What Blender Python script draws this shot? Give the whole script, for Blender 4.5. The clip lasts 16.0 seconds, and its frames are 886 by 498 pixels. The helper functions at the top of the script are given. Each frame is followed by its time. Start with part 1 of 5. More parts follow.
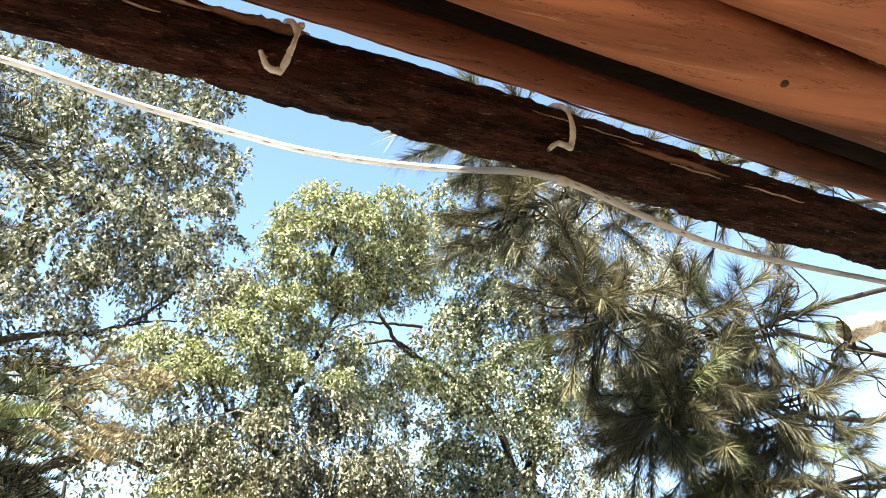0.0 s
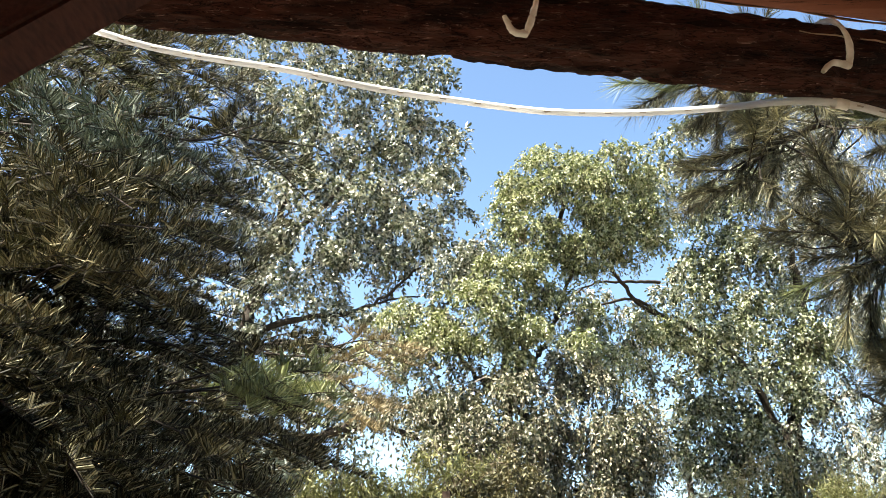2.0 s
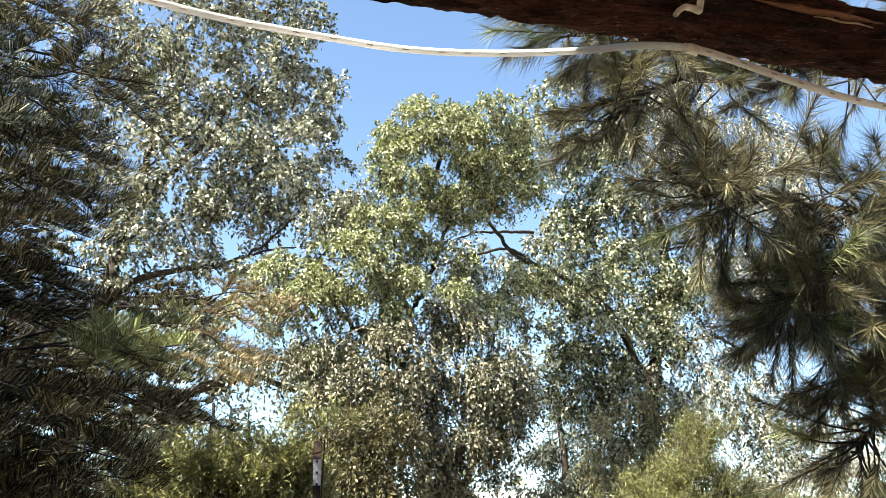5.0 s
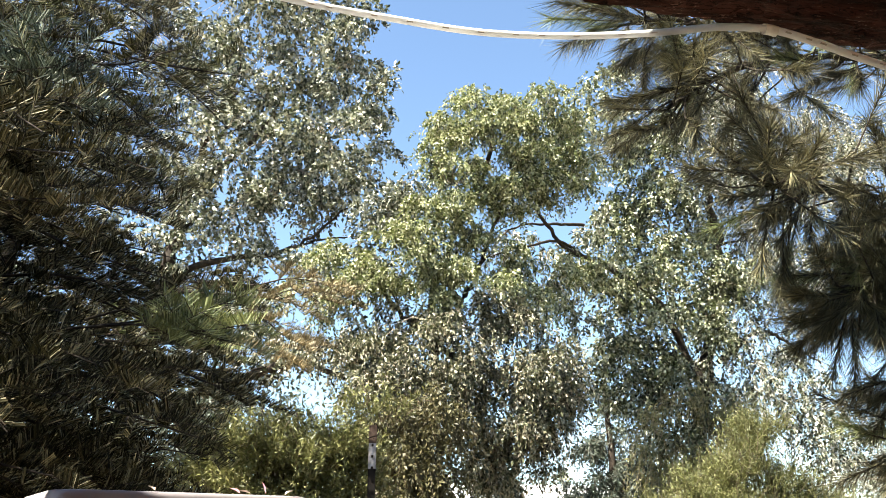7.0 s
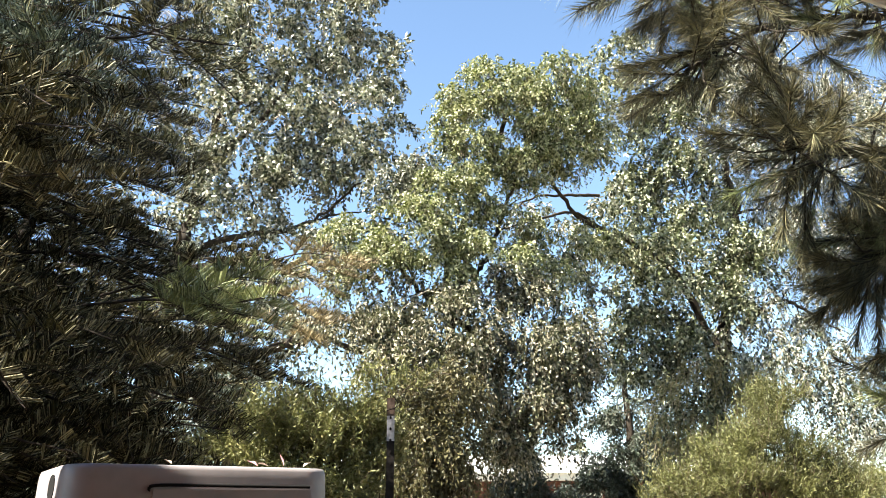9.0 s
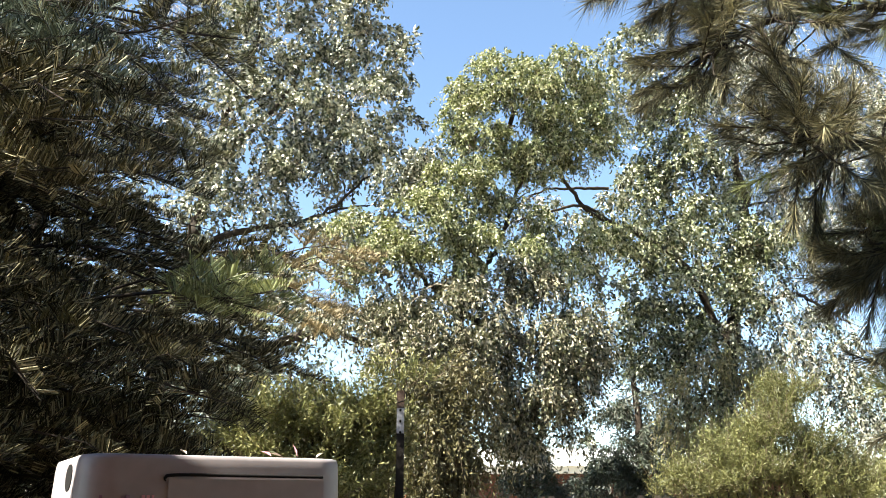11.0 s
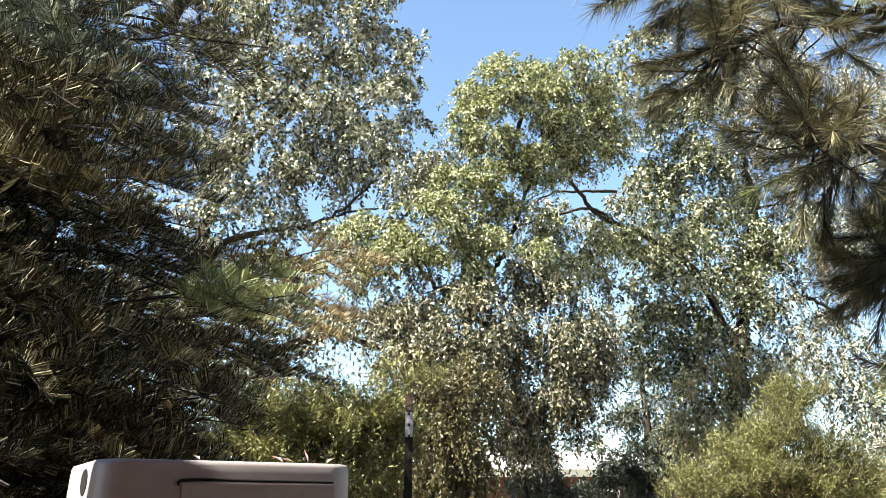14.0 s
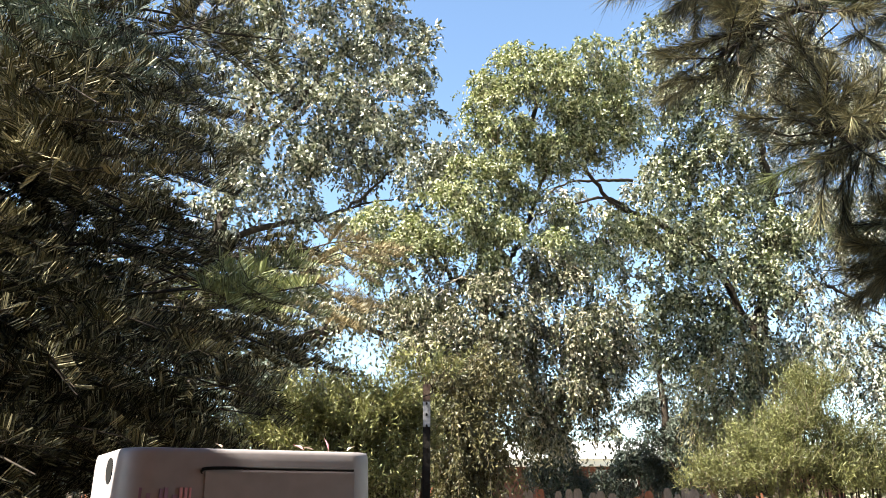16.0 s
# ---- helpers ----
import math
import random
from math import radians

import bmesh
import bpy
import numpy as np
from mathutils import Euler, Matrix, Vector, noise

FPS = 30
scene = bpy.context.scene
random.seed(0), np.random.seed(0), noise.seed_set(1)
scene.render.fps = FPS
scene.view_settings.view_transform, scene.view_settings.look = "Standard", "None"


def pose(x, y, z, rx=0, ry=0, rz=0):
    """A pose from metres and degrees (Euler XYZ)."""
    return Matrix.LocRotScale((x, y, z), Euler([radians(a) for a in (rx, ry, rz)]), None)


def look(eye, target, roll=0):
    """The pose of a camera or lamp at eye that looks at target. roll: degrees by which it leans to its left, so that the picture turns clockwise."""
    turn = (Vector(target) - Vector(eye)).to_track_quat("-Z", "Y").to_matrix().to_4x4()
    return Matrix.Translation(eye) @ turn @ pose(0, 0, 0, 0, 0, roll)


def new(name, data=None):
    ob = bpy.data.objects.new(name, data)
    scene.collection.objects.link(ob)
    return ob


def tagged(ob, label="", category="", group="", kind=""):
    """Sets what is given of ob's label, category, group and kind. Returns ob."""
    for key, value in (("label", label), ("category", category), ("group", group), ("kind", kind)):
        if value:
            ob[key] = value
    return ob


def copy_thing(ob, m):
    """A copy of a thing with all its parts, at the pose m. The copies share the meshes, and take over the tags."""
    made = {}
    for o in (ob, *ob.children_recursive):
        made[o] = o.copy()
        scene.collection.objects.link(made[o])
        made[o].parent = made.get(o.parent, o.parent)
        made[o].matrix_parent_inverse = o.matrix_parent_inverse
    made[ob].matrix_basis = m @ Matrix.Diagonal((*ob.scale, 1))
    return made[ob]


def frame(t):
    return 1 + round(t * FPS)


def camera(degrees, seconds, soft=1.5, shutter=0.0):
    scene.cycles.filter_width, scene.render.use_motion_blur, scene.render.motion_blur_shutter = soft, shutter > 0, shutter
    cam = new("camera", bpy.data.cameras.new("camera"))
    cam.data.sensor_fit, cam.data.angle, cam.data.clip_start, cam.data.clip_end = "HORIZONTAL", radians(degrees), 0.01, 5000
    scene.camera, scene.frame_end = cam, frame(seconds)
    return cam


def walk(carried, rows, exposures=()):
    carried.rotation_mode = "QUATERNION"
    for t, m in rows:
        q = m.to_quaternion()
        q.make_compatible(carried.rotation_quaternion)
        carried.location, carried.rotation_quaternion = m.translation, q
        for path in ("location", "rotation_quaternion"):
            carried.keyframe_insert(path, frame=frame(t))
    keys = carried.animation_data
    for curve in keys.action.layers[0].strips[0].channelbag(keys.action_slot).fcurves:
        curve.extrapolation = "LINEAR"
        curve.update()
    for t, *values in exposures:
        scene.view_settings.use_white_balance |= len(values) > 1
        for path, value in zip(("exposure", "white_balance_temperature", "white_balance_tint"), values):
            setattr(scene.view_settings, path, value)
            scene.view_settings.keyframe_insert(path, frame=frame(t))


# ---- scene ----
cam = camera(58.0, 16.0, soft=0.6)
walk(cam, [
    (0.0, look((0.079, -0.071, 1.527), (0.3175, 0.7890, 1.9792), 0.15)),
    (0.5, look((0.060, -0.054, 1.534), (0.2050, 0.8283, 1.9807), 0.98)),
    (1.0, look((0.041, -0.045, 1.536), (0.1180, 0.8506, 1.9750), 1.53)),
    (1.5, look((0.023, -0.044, 1.535), (0.0306, 0.8610, 1.9608), 2.08)),
    (2.0, look((0.018, -0.043, 1.530), (-0.0169, 0.8702, 1.9369), 1.84)),
    (2.5, look((0.023, -0.043, 1.525), (-0.0063, 0.8776, 1.9140), 1.08)),
    (3.0, look((0.031, -0.029, 1.523), (0.0437, 0.9018, 1.8891), 0.44)),
    (3.5, look((0.036, -0.020, 1.528), (0.0830, 0.9138, 1.8836), -0.90)),
    (4.0, look((0.042, -0.023, 1.527), (0.1096, 0.9111, 1.8785), -1.10)),
    (4.2, look((0.050, -0.010, 1.534), (0.1277, 0.9222, 1.8863), -1.28)),
    (6.3, look((0.065, 0.010, 1.533), (0.2095, 0.9371, 1.8797), -1.78)),
    (6.5, look((0.046, 0.013, 1.520), (0.1661, 0.9439, 1.8661), -0.83)),
    (7.0, look((0.012, -0.009, 1.504), (0.0697, 0.9287, 1.8468), 0.13)),
    (7.5, look((0.008, 0.030, 1.510), (0.0361, 0.9732, 1.8426), 0.37)),
    (8.0, look((0.011, 0.029, 1.510), (0.0436, 0.9753, 1.8308), -0.02)),
    (8.5, look((0.012, 0.037, 1.507), (0.0496, 0.9854, 1.8228), 0.09)),
    (9.0, look((0.010, 0.032, 1.504), (0.0501, 0.9809, 1.8161), -0.43)),
    (9.5, look((0.008, 0.037, 1.501), (0.0503, 0.9874, 1.8095), -0.69)),
    (9.7, look((0.003, 0.034, 1.502), (0.0418, 0.9851, 1.8075), -0.73)),
    (11.8, look((0.006, 0.016, 1.499), (0.0334, 0.9687, 1.8022), -0.31)),
    (12.0, look((0.006, 0.012, 1.500), (0.0325, 0.9646, 1.8022), -0.35)),
    (12.5, look((0.003, 0.005, 1.502), (0.0233, 0.9565, 1.8081), 0.07)),
    (13.0, look((0.005, 0.009, 1.504), (0.0234, 0.9592, 1.8136), 0.24)),
    (13.5, look((0.003, 0.007, 1.502), (0.0247, 0.9571, 1.8122), 0.09)),
    (14.0, look((0.003, 0.007, 1.504), (0.0223, 0.9585, 1.8114), -0.12)),
    (14.5, look((0.005, 0.008, 1.502), (0.0200, 0.9593, 1.8104), -0.11)),
    (15.0, look((0.003, 0.009, 1.503), (0.0165, 0.9615, 1.8085), -0.28)),
    (15.5, look((0.001, 0.004, 1.503), (0.0121, 0.9578, 1.8039), -0.20)),
    (16.0, look((-0.000, 0.000, 1.500), (-0.0000, 0.9551, 1.7964), -0.24)),
], exposures=[(0.0, 3.25, 6750, 4), (1.0, 3.18, 6750, 4), (1.5, 2.98, 6750, 4), (2.0, 2.87, 6750, 4), (3.5, 2.80, 6750, 4), (16.0, 2.80, 6750, 4)])

# ---- light ----
SUN_TO = Vector((-0.54, -0.30, 0.79)).normalized()
world = bpy.data.worlds.new("sky")
scene.world = world
world.use_nodes = True
wn = world.node_tree
sky = wn.nodes.new("ShaderNodeTexSky")
sky.sky_type, sky.sun_disc = "NISHITA", False
sky.sun_elevation = math.asin(SUN_TO.z)
sky.sun_rotation = math.atan2(SUN_TO.x, SUN_TO.y)
sky.altitude, sky.air_density, sky.dust_density, sky.ozone_density = 1500.0, 1.0, 0.05, 1.0
wn.nodes["Background"].inputs["Strength"].default_value = 0.056
wn.links.new(sky.outputs[0], wn.nodes["Background"].inputs["Color"])
sun_data = bpy.data.lights.new("sun", "SUN")
sun_data.energy, sun_data.angle, sun_data.color = 5.0, radians(0.53), (1.0, 0.95, 0.87)
sun = new("sun", sun_data)
sun.matrix_world = look(SUN_TO * 60, (0, 0, 0))


# ---- materials ----
def material(name, colour, other=None, rough=0.8, scale=6.0, bump=0.0, stretch=(1, 1, 1), fine=40.0, metal=0.0, spread=(0.35, 0.65), coord="Object"):
    """A surface of two colours mixed by noise at two scales, with relief."""
    m = bpy.data.materials.new(name)
    m.use_nodes = True
    n, l = m.node_tree.nodes, m.node_tree.links
    bsdf = n["Principled BSDF"]
    bsdf.inputs["Roughness"].default_value, bsdf.inputs["Metallic"].default_value = rough, metal
    bsdf.inputs["Specular IOR Level"].default_value = 0.15 if rough > 0.7 else 0.35
    tex = n.new("ShaderNodeTexCoord")
    place = n.new("ShaderNodeMapping")
    place.inputs["Scale"].default_value = stretch
    l.new(tex.outputs[coord], place.inputs["Vector"])
    big, small = n.new("ShaderNodeTexNoise"), n.new("ShaderNodeTexNoise")
    for node, s, d in ((big, scale, 4.0), (small, fine, 6.0)):
        node.inputs["Scale"].default_value, node.inputs["Detail"].default_value = s, d
        l.new(place.outputs[0], node.inputs["Vector"])
    both = n.new("ShaderNodeMath")
    both.operation = "MULTIPLY_ADD"
    both.inputs[1].default_value = 0.5
    half = n.new("ShaderNodeMath")
    half.operation, half.inputs[1].default_value = "MULTIPLY", 0.5
    l.new(small.outputs[0], half.inputs[0])
    l.new(big.outputs[0], both.inputs[0])
    l.new(half.outputs[0], both.inputs[2])
    ramp = n.new("ShaderNodeValToRGB")
    ramp.color_ramp.elements[0].position, ramp.color_ramp.elements[1].position = spread
    ramp.color_ramp.elements[0].color = (*colour, 1)
    ramp.color_ramp.elements[1].color = (*(other or colour), 1)
    l.new(both.outputs[0], ramp.inputs[0])
    l.new(ramp.outputs[0], bsdf.inputs["Base Color"])
    if bump:
        b = n.new("ShaderNodeBump")
        b.inputs["Strength"].default_value, b.inputs["Distance"].default_value = bump, 0.01
        l.new(both.outputs[0], b.inputs["Height"])
        l.new(b.outputs[0], bsdf.inputs["Normal"])
    return m


def leafy(name, colours, rough=0.4, through_light=0.35, glow=(0.3, 0.4, 0.05), gloss=0.25):
    """Leaves: each one its own tint, with light coming through."""
    m = bpy.data.materials.new(name)
    m.use_nodes = True
    n, l = m.node_tree.nodes, m.node_tree.links
    bsdf, out = n["Principled BSDF"], n["Material Output"]
    geo = n.new("ShaderNodeNewGeometry")
    ramp = n.new("ShaderNodeValToRGB")
    ramp.color_ramp.interpolation = "LINEAR"
    while len(ramp.color_ramp.elements) < len(colours):
        ramp.color_ramp.elements.new(0.5)
    for i, c in enumerate(colours):
        ramp.color_ramp.elements[i].position = i / (len(colours) - 1)
        ramp.color_ramp.elements[i].color = (*c, 1)
    l.new(geo.outputs["Random Per Island"], ramp.inputs[0])
    # light and shade of whole tufts, put into the colour by noise
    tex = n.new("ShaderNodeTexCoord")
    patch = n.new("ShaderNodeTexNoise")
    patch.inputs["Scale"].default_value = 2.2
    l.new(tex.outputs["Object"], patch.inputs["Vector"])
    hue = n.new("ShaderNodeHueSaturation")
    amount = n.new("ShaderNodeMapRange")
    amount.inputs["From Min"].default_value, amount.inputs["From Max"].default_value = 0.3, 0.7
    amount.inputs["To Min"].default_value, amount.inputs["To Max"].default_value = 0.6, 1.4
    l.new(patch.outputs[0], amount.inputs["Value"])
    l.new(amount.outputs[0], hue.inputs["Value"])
    l.new(ramp.outputs[0], hue.inputs["Color"])
    l.new(hue.outputs[0], bsdf.inputs["Base Color"])
    bsdf.inputs["Roughness"].default_value = rough
    bsdf.inputs["Specular IOR Level"].default_value = gloss
    trans = n.new("ShaderNodeBsdfTranslucent")
    tint = n.new("ShaderNodeMix")
    tint.data_type, tint.blend_type = "RGBA", "MIX"
    tint.inputs[0].default_value = 0.5
    tint.inputs[7].default_value = (*glow, 1)
    l.new(hue.outputs[0], tint.inputs[6])
    l.new(tint.outputs[2], trans.inputs["Color"])
    mix = n.new("ShaderNodeMixShader")
    mix.inputs[0].default_value = through_light
    l.new(bsdf.outputs[0], mix.inputs[1])
    l.new(trans.outputs[0], mix.inputs[2])
    l.new(mix.outputs[0], out.inputs["Surface"])
    return m


def cracked(name, deep, low, high, pale, cell, stretch, crack, bump, rough=0.9):
    """Bark or wood: broken dark cracks along it, two tones, and pale worn flecks."""
    m = bpy.data.materials.new(name)
    m.use_nodes = True
    n, l = m.node_tree.nodes, m.node_tree.links
    bsdf = n["Principled BSDF"]
    bsdf.inputs["Roughness"].default_value, bsdf.inputs["Specular IOR Level"].default_value = rough, 0.2
    tex, place = n.new("ShaderNodeTexCoord"), n.new("ShaderNodeMapping")
    place.inputs["Scale"].default_value = stretch
    place.inputs["Rotation"].default_value = (0, 0, -math.atan2(0.175, 1))
    l.new(tex.outputs["Object"], place.inputs["Vector"])

    def noise_at(scale, detail, rough_=0.55):
        t = n.new("ShaderNodeTexNoise")
        t.inputs["Scale"].default_value, t.inputs["Detail"].default_value, t.inputs["Roughness"].default_value = scale, detail, rough_
        l.new(place.outputs[0], t.inputs["Vector"])
        return t

    def ramp_of(socket, lo, hi, c0, c1):
        r = n.new("ShaderNodeValToRGB")
        r.color_ramp.elements[0].position, r.color_ramp.elements[1].position = lo, hi
        r.color_ramp.elements[0].color, r.color_ramp.elements[1].color = (*c0, 1), (*c1, 1)
        l.new(socket, r.inputs[0])
        return r

    off = n.new("ShaderNodeMath")
    off.operation, off.inputs[1].default_value = "SUBTRACT", 0.5
    cells = n.new("ShaderNodeMath")
    cells.operation = "ABSOLUTE"
    l.new(noise_at(cell, 6, 0.62).outputs[0], off.inputs[0])
    l.new(off.outputs[0], cells.inputs[0])
    tone = ramp_of(noise_at(cell * 0.45, 5).outputs[0], 0.36, 0.62, low, high)
    flecks = ramp_of(noise_at(cell * 2.6, 7, 0.7).outputs[0], 0.595, 0.70, (0, 0, 0), (1, 1, 1))
    worn = n.new("ShaderNodeMix")
    worn.data_type = "RGBA"
    l.new(flecks.outputs[0], worn.inputs[0])
    l.new(tone.outputs[0], worn.inputs[6])
    worn.inputs[7].default_value = (*pale, 1)
    gap = ramp_of(cells.outputs[0], crack * 0.25, crack, (0, 0, 0), (1, 1, 1))
    dark = n.new("ShaderNodeMix")
    dark.data_type = "RGBA"
    l.new(gap.outputs[0], dark.inputs[0])
    dark.inputs[6].default_value = (*deep, 1)
    l.new(worn.outputs[2], dark.inputs[7])
    l.new(dark.outputs[2], bsdf.inputs["Base Color"])
    tall = n.new("ShaderNodeMath")
    tall.operation = "MULTIPLY_ADD"
    tall.inputs[1].default_value = 0.6
    l.new(gap.outputs[0], tall.inputs[0])
    l.new(noise_at(cell * 2.0, 6).outputs[0], tall.inputs[2])
    b = n.new("ShaderNodeBump")
    b.inputs["Strength"].default_value, b.inputs["Distance"].default_value = bump, 0.012
    l.new(tall.outputs[0], b.inputs["Height"])
    l.new(b.outputs[0], bsdf.inputs["Normal"])
    return m


BARK_LOG = cracked("weathered_bark", (0.005, 0.0022, 0.0018), (0.016, 0.0064, 0.0052), (0.080, 0.030, 0.022), (0.34, 0.205, 0.165), 13.0, (0.8, 6.0, 6.0), 0.016, 1.0)
POLE_WOOD = cracked("oiled_pine_pole", (0.13, 0.038, 0.020), (0.165, 0.050, 0.026), (0.60, 0.24, 0.135), (0.74, 0.43, 0.30), 3.4, (0.34, 5.5, 5.5), 0.0012, 0.4, 0.6)
# dark red wood; the near-black tones also hold the shade between poles
DARK_POLE = cracked("weathered_pole_with_shade", (0.010, 0.004, 0.003), (0.022, 0.008, 0.006), (0.22, 0.072, 0.042), (0.34, 0.17, 0.11), 2.4, (0.35, 7.0, 7.0), 0.003, 0.6, 0.8)
STRIPPED = material("stripped_log_wood", (0.10, 0.045, 0.022), (0.30, 0.15, 0.08), 0.7, 5.0, 0.3, (1, 8, 8), 30.0)
KNOT = material("dark_knot", (0.04, 0.018, 0.01), (0.10, 0.045, 0.02), 0.7)
STAINED = material("stained_timber", (0.016, 0.006, 0.005), (0.045, 0.016, 0.012), 0.85, 3.0, 0.2, (6, 1, 6), 30.0)
# near-black colour holds the shade in the gap between the poles
ROOF_DARK = material("shade_black_roof_boards", (0.005, 0.002, 0.0016), (0.018, 0.007, 0.005), 0.9, 3.0, 0.3, (1, 8, 8), 24.0)
ROPE_WHITE = material("weathered_white_rope", (0.50, 0.46, 0.40), (0.80, 0.77, 0.72), 0.8, 60.0, 0.4)
DIODE = material("amber_diode", (0.34, 0.30, 0.25), (0.44, 0.40, 0.35), 0.5)
BARK = material("grey_brown_bark", (0.010, 0.008, 0.006), (0.045, 0.034, 0.026), 0.9, 4.0, 0.6, (4, 4, 1), 20.0)
BARK_PINE = material("orange_pine_bark", (0.10, 0.05, 0.03), (0.32, 0.19, 0.12), 0.9, 7.0, 0.6, (1, 1, 1), 28.0)
DEAD_WOOD = material("sun_bleached_wood", (0.30, 0.20, 0.13), (0.62, 0.52, 0.42), 0.85, 8.0, 0.4)
TWIG = material("thin_twig_bark", (0.06, 0.045, 0.03), (0.17, 0.13, 0.09), 0.9, 5.0)
PALE_TWIG = material("pale_twig_bark", (0.22, 0.17, 0.12), (0.42, 0.35, 0.26), 0.9, 5.0)
PLASTIC = material("off_white_plastic", (0.185, 0.162, 0.168), (0.225, 0.200, 0.206), 0.42, 3.0, 0.03)
PLASTIC_IN = material("shaded_plastic_hollow", (0.003, 0.0028, 0.0028), (0.006, 0.005, 0.005), 0.95)
INK = material("faded_print", (0.10, 0.06, 0.10), (0.22, 0.13, 0.20), 0.6)
INK_RED = material("faded_red_print", (0.42, 0.16, 0.20), (0.52, 0.25, 0.28), 0.6)
STEEL_DARK = material("dark_painted_steel", (0.006, 0.005, 0.004), (0.016, 0.012, 0.010), 0.8, 12.0, 0.2)
RUST = material("rusty_steel", (0.035, 0.022, 0.016), (0.13, 0.085, 0.062), 0.85, 30.0, 0.3)
STEEL_WHITE = material("chipped_white_paint", (0.22, 0.20, 0.20), (0.40, 0.38, 0.38), 0.6, 20.0, 0.2)
BRICK = material("red_brown_wall", (0.07, 0.032, 0.025), (0.125, 0.058, 0.044), 0.85, 2.0, 0.2)
FASCIA = material("cream_fascia", (0.70, 0.66, 0.58), (0.80, 0.77, 0.70), 0.6)
ROOFING = material("pale_roofing", (0.50, 0.50, 0.50), (0.66, 0.66, 0.66), 0.8, 3.0, 0.1)
PICKET = material("weathered_picket", (0.08, 0.06, 0.048), (0.22, 0.17, 0.14), 0.85, 2.0, 0.3, (6, 6, 1), 20.0)
PICKET_RED = material("red_stained_picket", (0.12, 0.04, 0.022), (0.22, 0.085, 0.05), 0.8, 2.0, 0.3, (6, 6, 1), 20.0)
DECK = material("deck_boards", (0.11, 0.075, 0.05), (0.19, 0.135, 0.095), 0.75, 2.0, 0.2, (1, 6, 1), 15.0)
EARTH = material("dry_grass_ground", (0.13, 0.112, 0.078), (0.23, 0.20, 0.145), 0.95, 0.6, 0.5, (1, 1, 1), 8.0)
STUCCO = material("house_wall_wood", (0.22, 0.11, 0.06), (0.34, 0.19, 0.11), 0.8, 2.0, 0.2, (1, 1, 6), 12.0)

# near-black and pale stops put shadowed and glinting leaves into the colours
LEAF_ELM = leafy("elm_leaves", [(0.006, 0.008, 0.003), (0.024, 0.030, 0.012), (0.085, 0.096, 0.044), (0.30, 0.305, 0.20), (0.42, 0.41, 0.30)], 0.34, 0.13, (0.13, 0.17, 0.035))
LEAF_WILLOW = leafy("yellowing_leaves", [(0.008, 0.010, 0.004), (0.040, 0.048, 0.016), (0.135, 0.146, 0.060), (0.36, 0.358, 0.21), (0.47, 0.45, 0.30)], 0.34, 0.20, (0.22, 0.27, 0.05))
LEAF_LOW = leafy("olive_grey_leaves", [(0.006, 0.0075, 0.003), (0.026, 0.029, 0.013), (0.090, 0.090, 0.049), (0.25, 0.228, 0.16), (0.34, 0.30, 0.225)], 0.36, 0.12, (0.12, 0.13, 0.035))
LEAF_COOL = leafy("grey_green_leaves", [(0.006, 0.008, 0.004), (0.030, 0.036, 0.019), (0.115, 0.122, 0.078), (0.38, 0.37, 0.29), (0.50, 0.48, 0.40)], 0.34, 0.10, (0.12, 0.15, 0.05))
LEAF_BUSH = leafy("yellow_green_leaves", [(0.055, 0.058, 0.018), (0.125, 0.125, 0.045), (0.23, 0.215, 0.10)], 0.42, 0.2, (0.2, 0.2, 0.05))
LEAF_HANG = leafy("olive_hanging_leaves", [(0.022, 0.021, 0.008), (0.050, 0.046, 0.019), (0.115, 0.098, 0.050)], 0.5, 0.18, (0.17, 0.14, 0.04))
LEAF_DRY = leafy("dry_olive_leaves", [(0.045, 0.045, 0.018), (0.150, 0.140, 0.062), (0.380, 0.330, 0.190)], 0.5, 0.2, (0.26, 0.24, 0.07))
# the spruce's own dark colour; on other plants it stands for shade
LEAF_DARK = leafy("dark_conifer_and_shaded_foliage", [(0.02, 0.028, 0.018), (0.045, 0.055, 0.038), (0.10, 0.105, 0.09)], 0.5, 0.1, (0.08, 0.1, 0.04))
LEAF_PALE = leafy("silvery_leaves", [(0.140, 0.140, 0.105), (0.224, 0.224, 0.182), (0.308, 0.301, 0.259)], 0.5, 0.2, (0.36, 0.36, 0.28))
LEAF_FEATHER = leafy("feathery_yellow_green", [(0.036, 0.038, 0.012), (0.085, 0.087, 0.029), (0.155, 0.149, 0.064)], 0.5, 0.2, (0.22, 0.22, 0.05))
# near-black stops put the fir's shade into the colour, the last its sunlit tips
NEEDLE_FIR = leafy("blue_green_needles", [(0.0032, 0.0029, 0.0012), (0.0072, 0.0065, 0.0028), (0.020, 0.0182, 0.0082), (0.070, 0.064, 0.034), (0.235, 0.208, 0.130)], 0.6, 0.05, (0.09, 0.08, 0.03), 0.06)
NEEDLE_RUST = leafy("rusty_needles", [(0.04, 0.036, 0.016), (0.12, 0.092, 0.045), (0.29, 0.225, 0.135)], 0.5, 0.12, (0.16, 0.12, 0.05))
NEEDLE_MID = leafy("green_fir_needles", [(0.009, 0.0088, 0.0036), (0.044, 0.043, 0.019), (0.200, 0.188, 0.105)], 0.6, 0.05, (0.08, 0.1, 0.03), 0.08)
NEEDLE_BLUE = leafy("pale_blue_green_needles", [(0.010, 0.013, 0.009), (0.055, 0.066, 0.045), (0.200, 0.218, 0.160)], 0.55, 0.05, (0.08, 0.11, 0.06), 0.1)
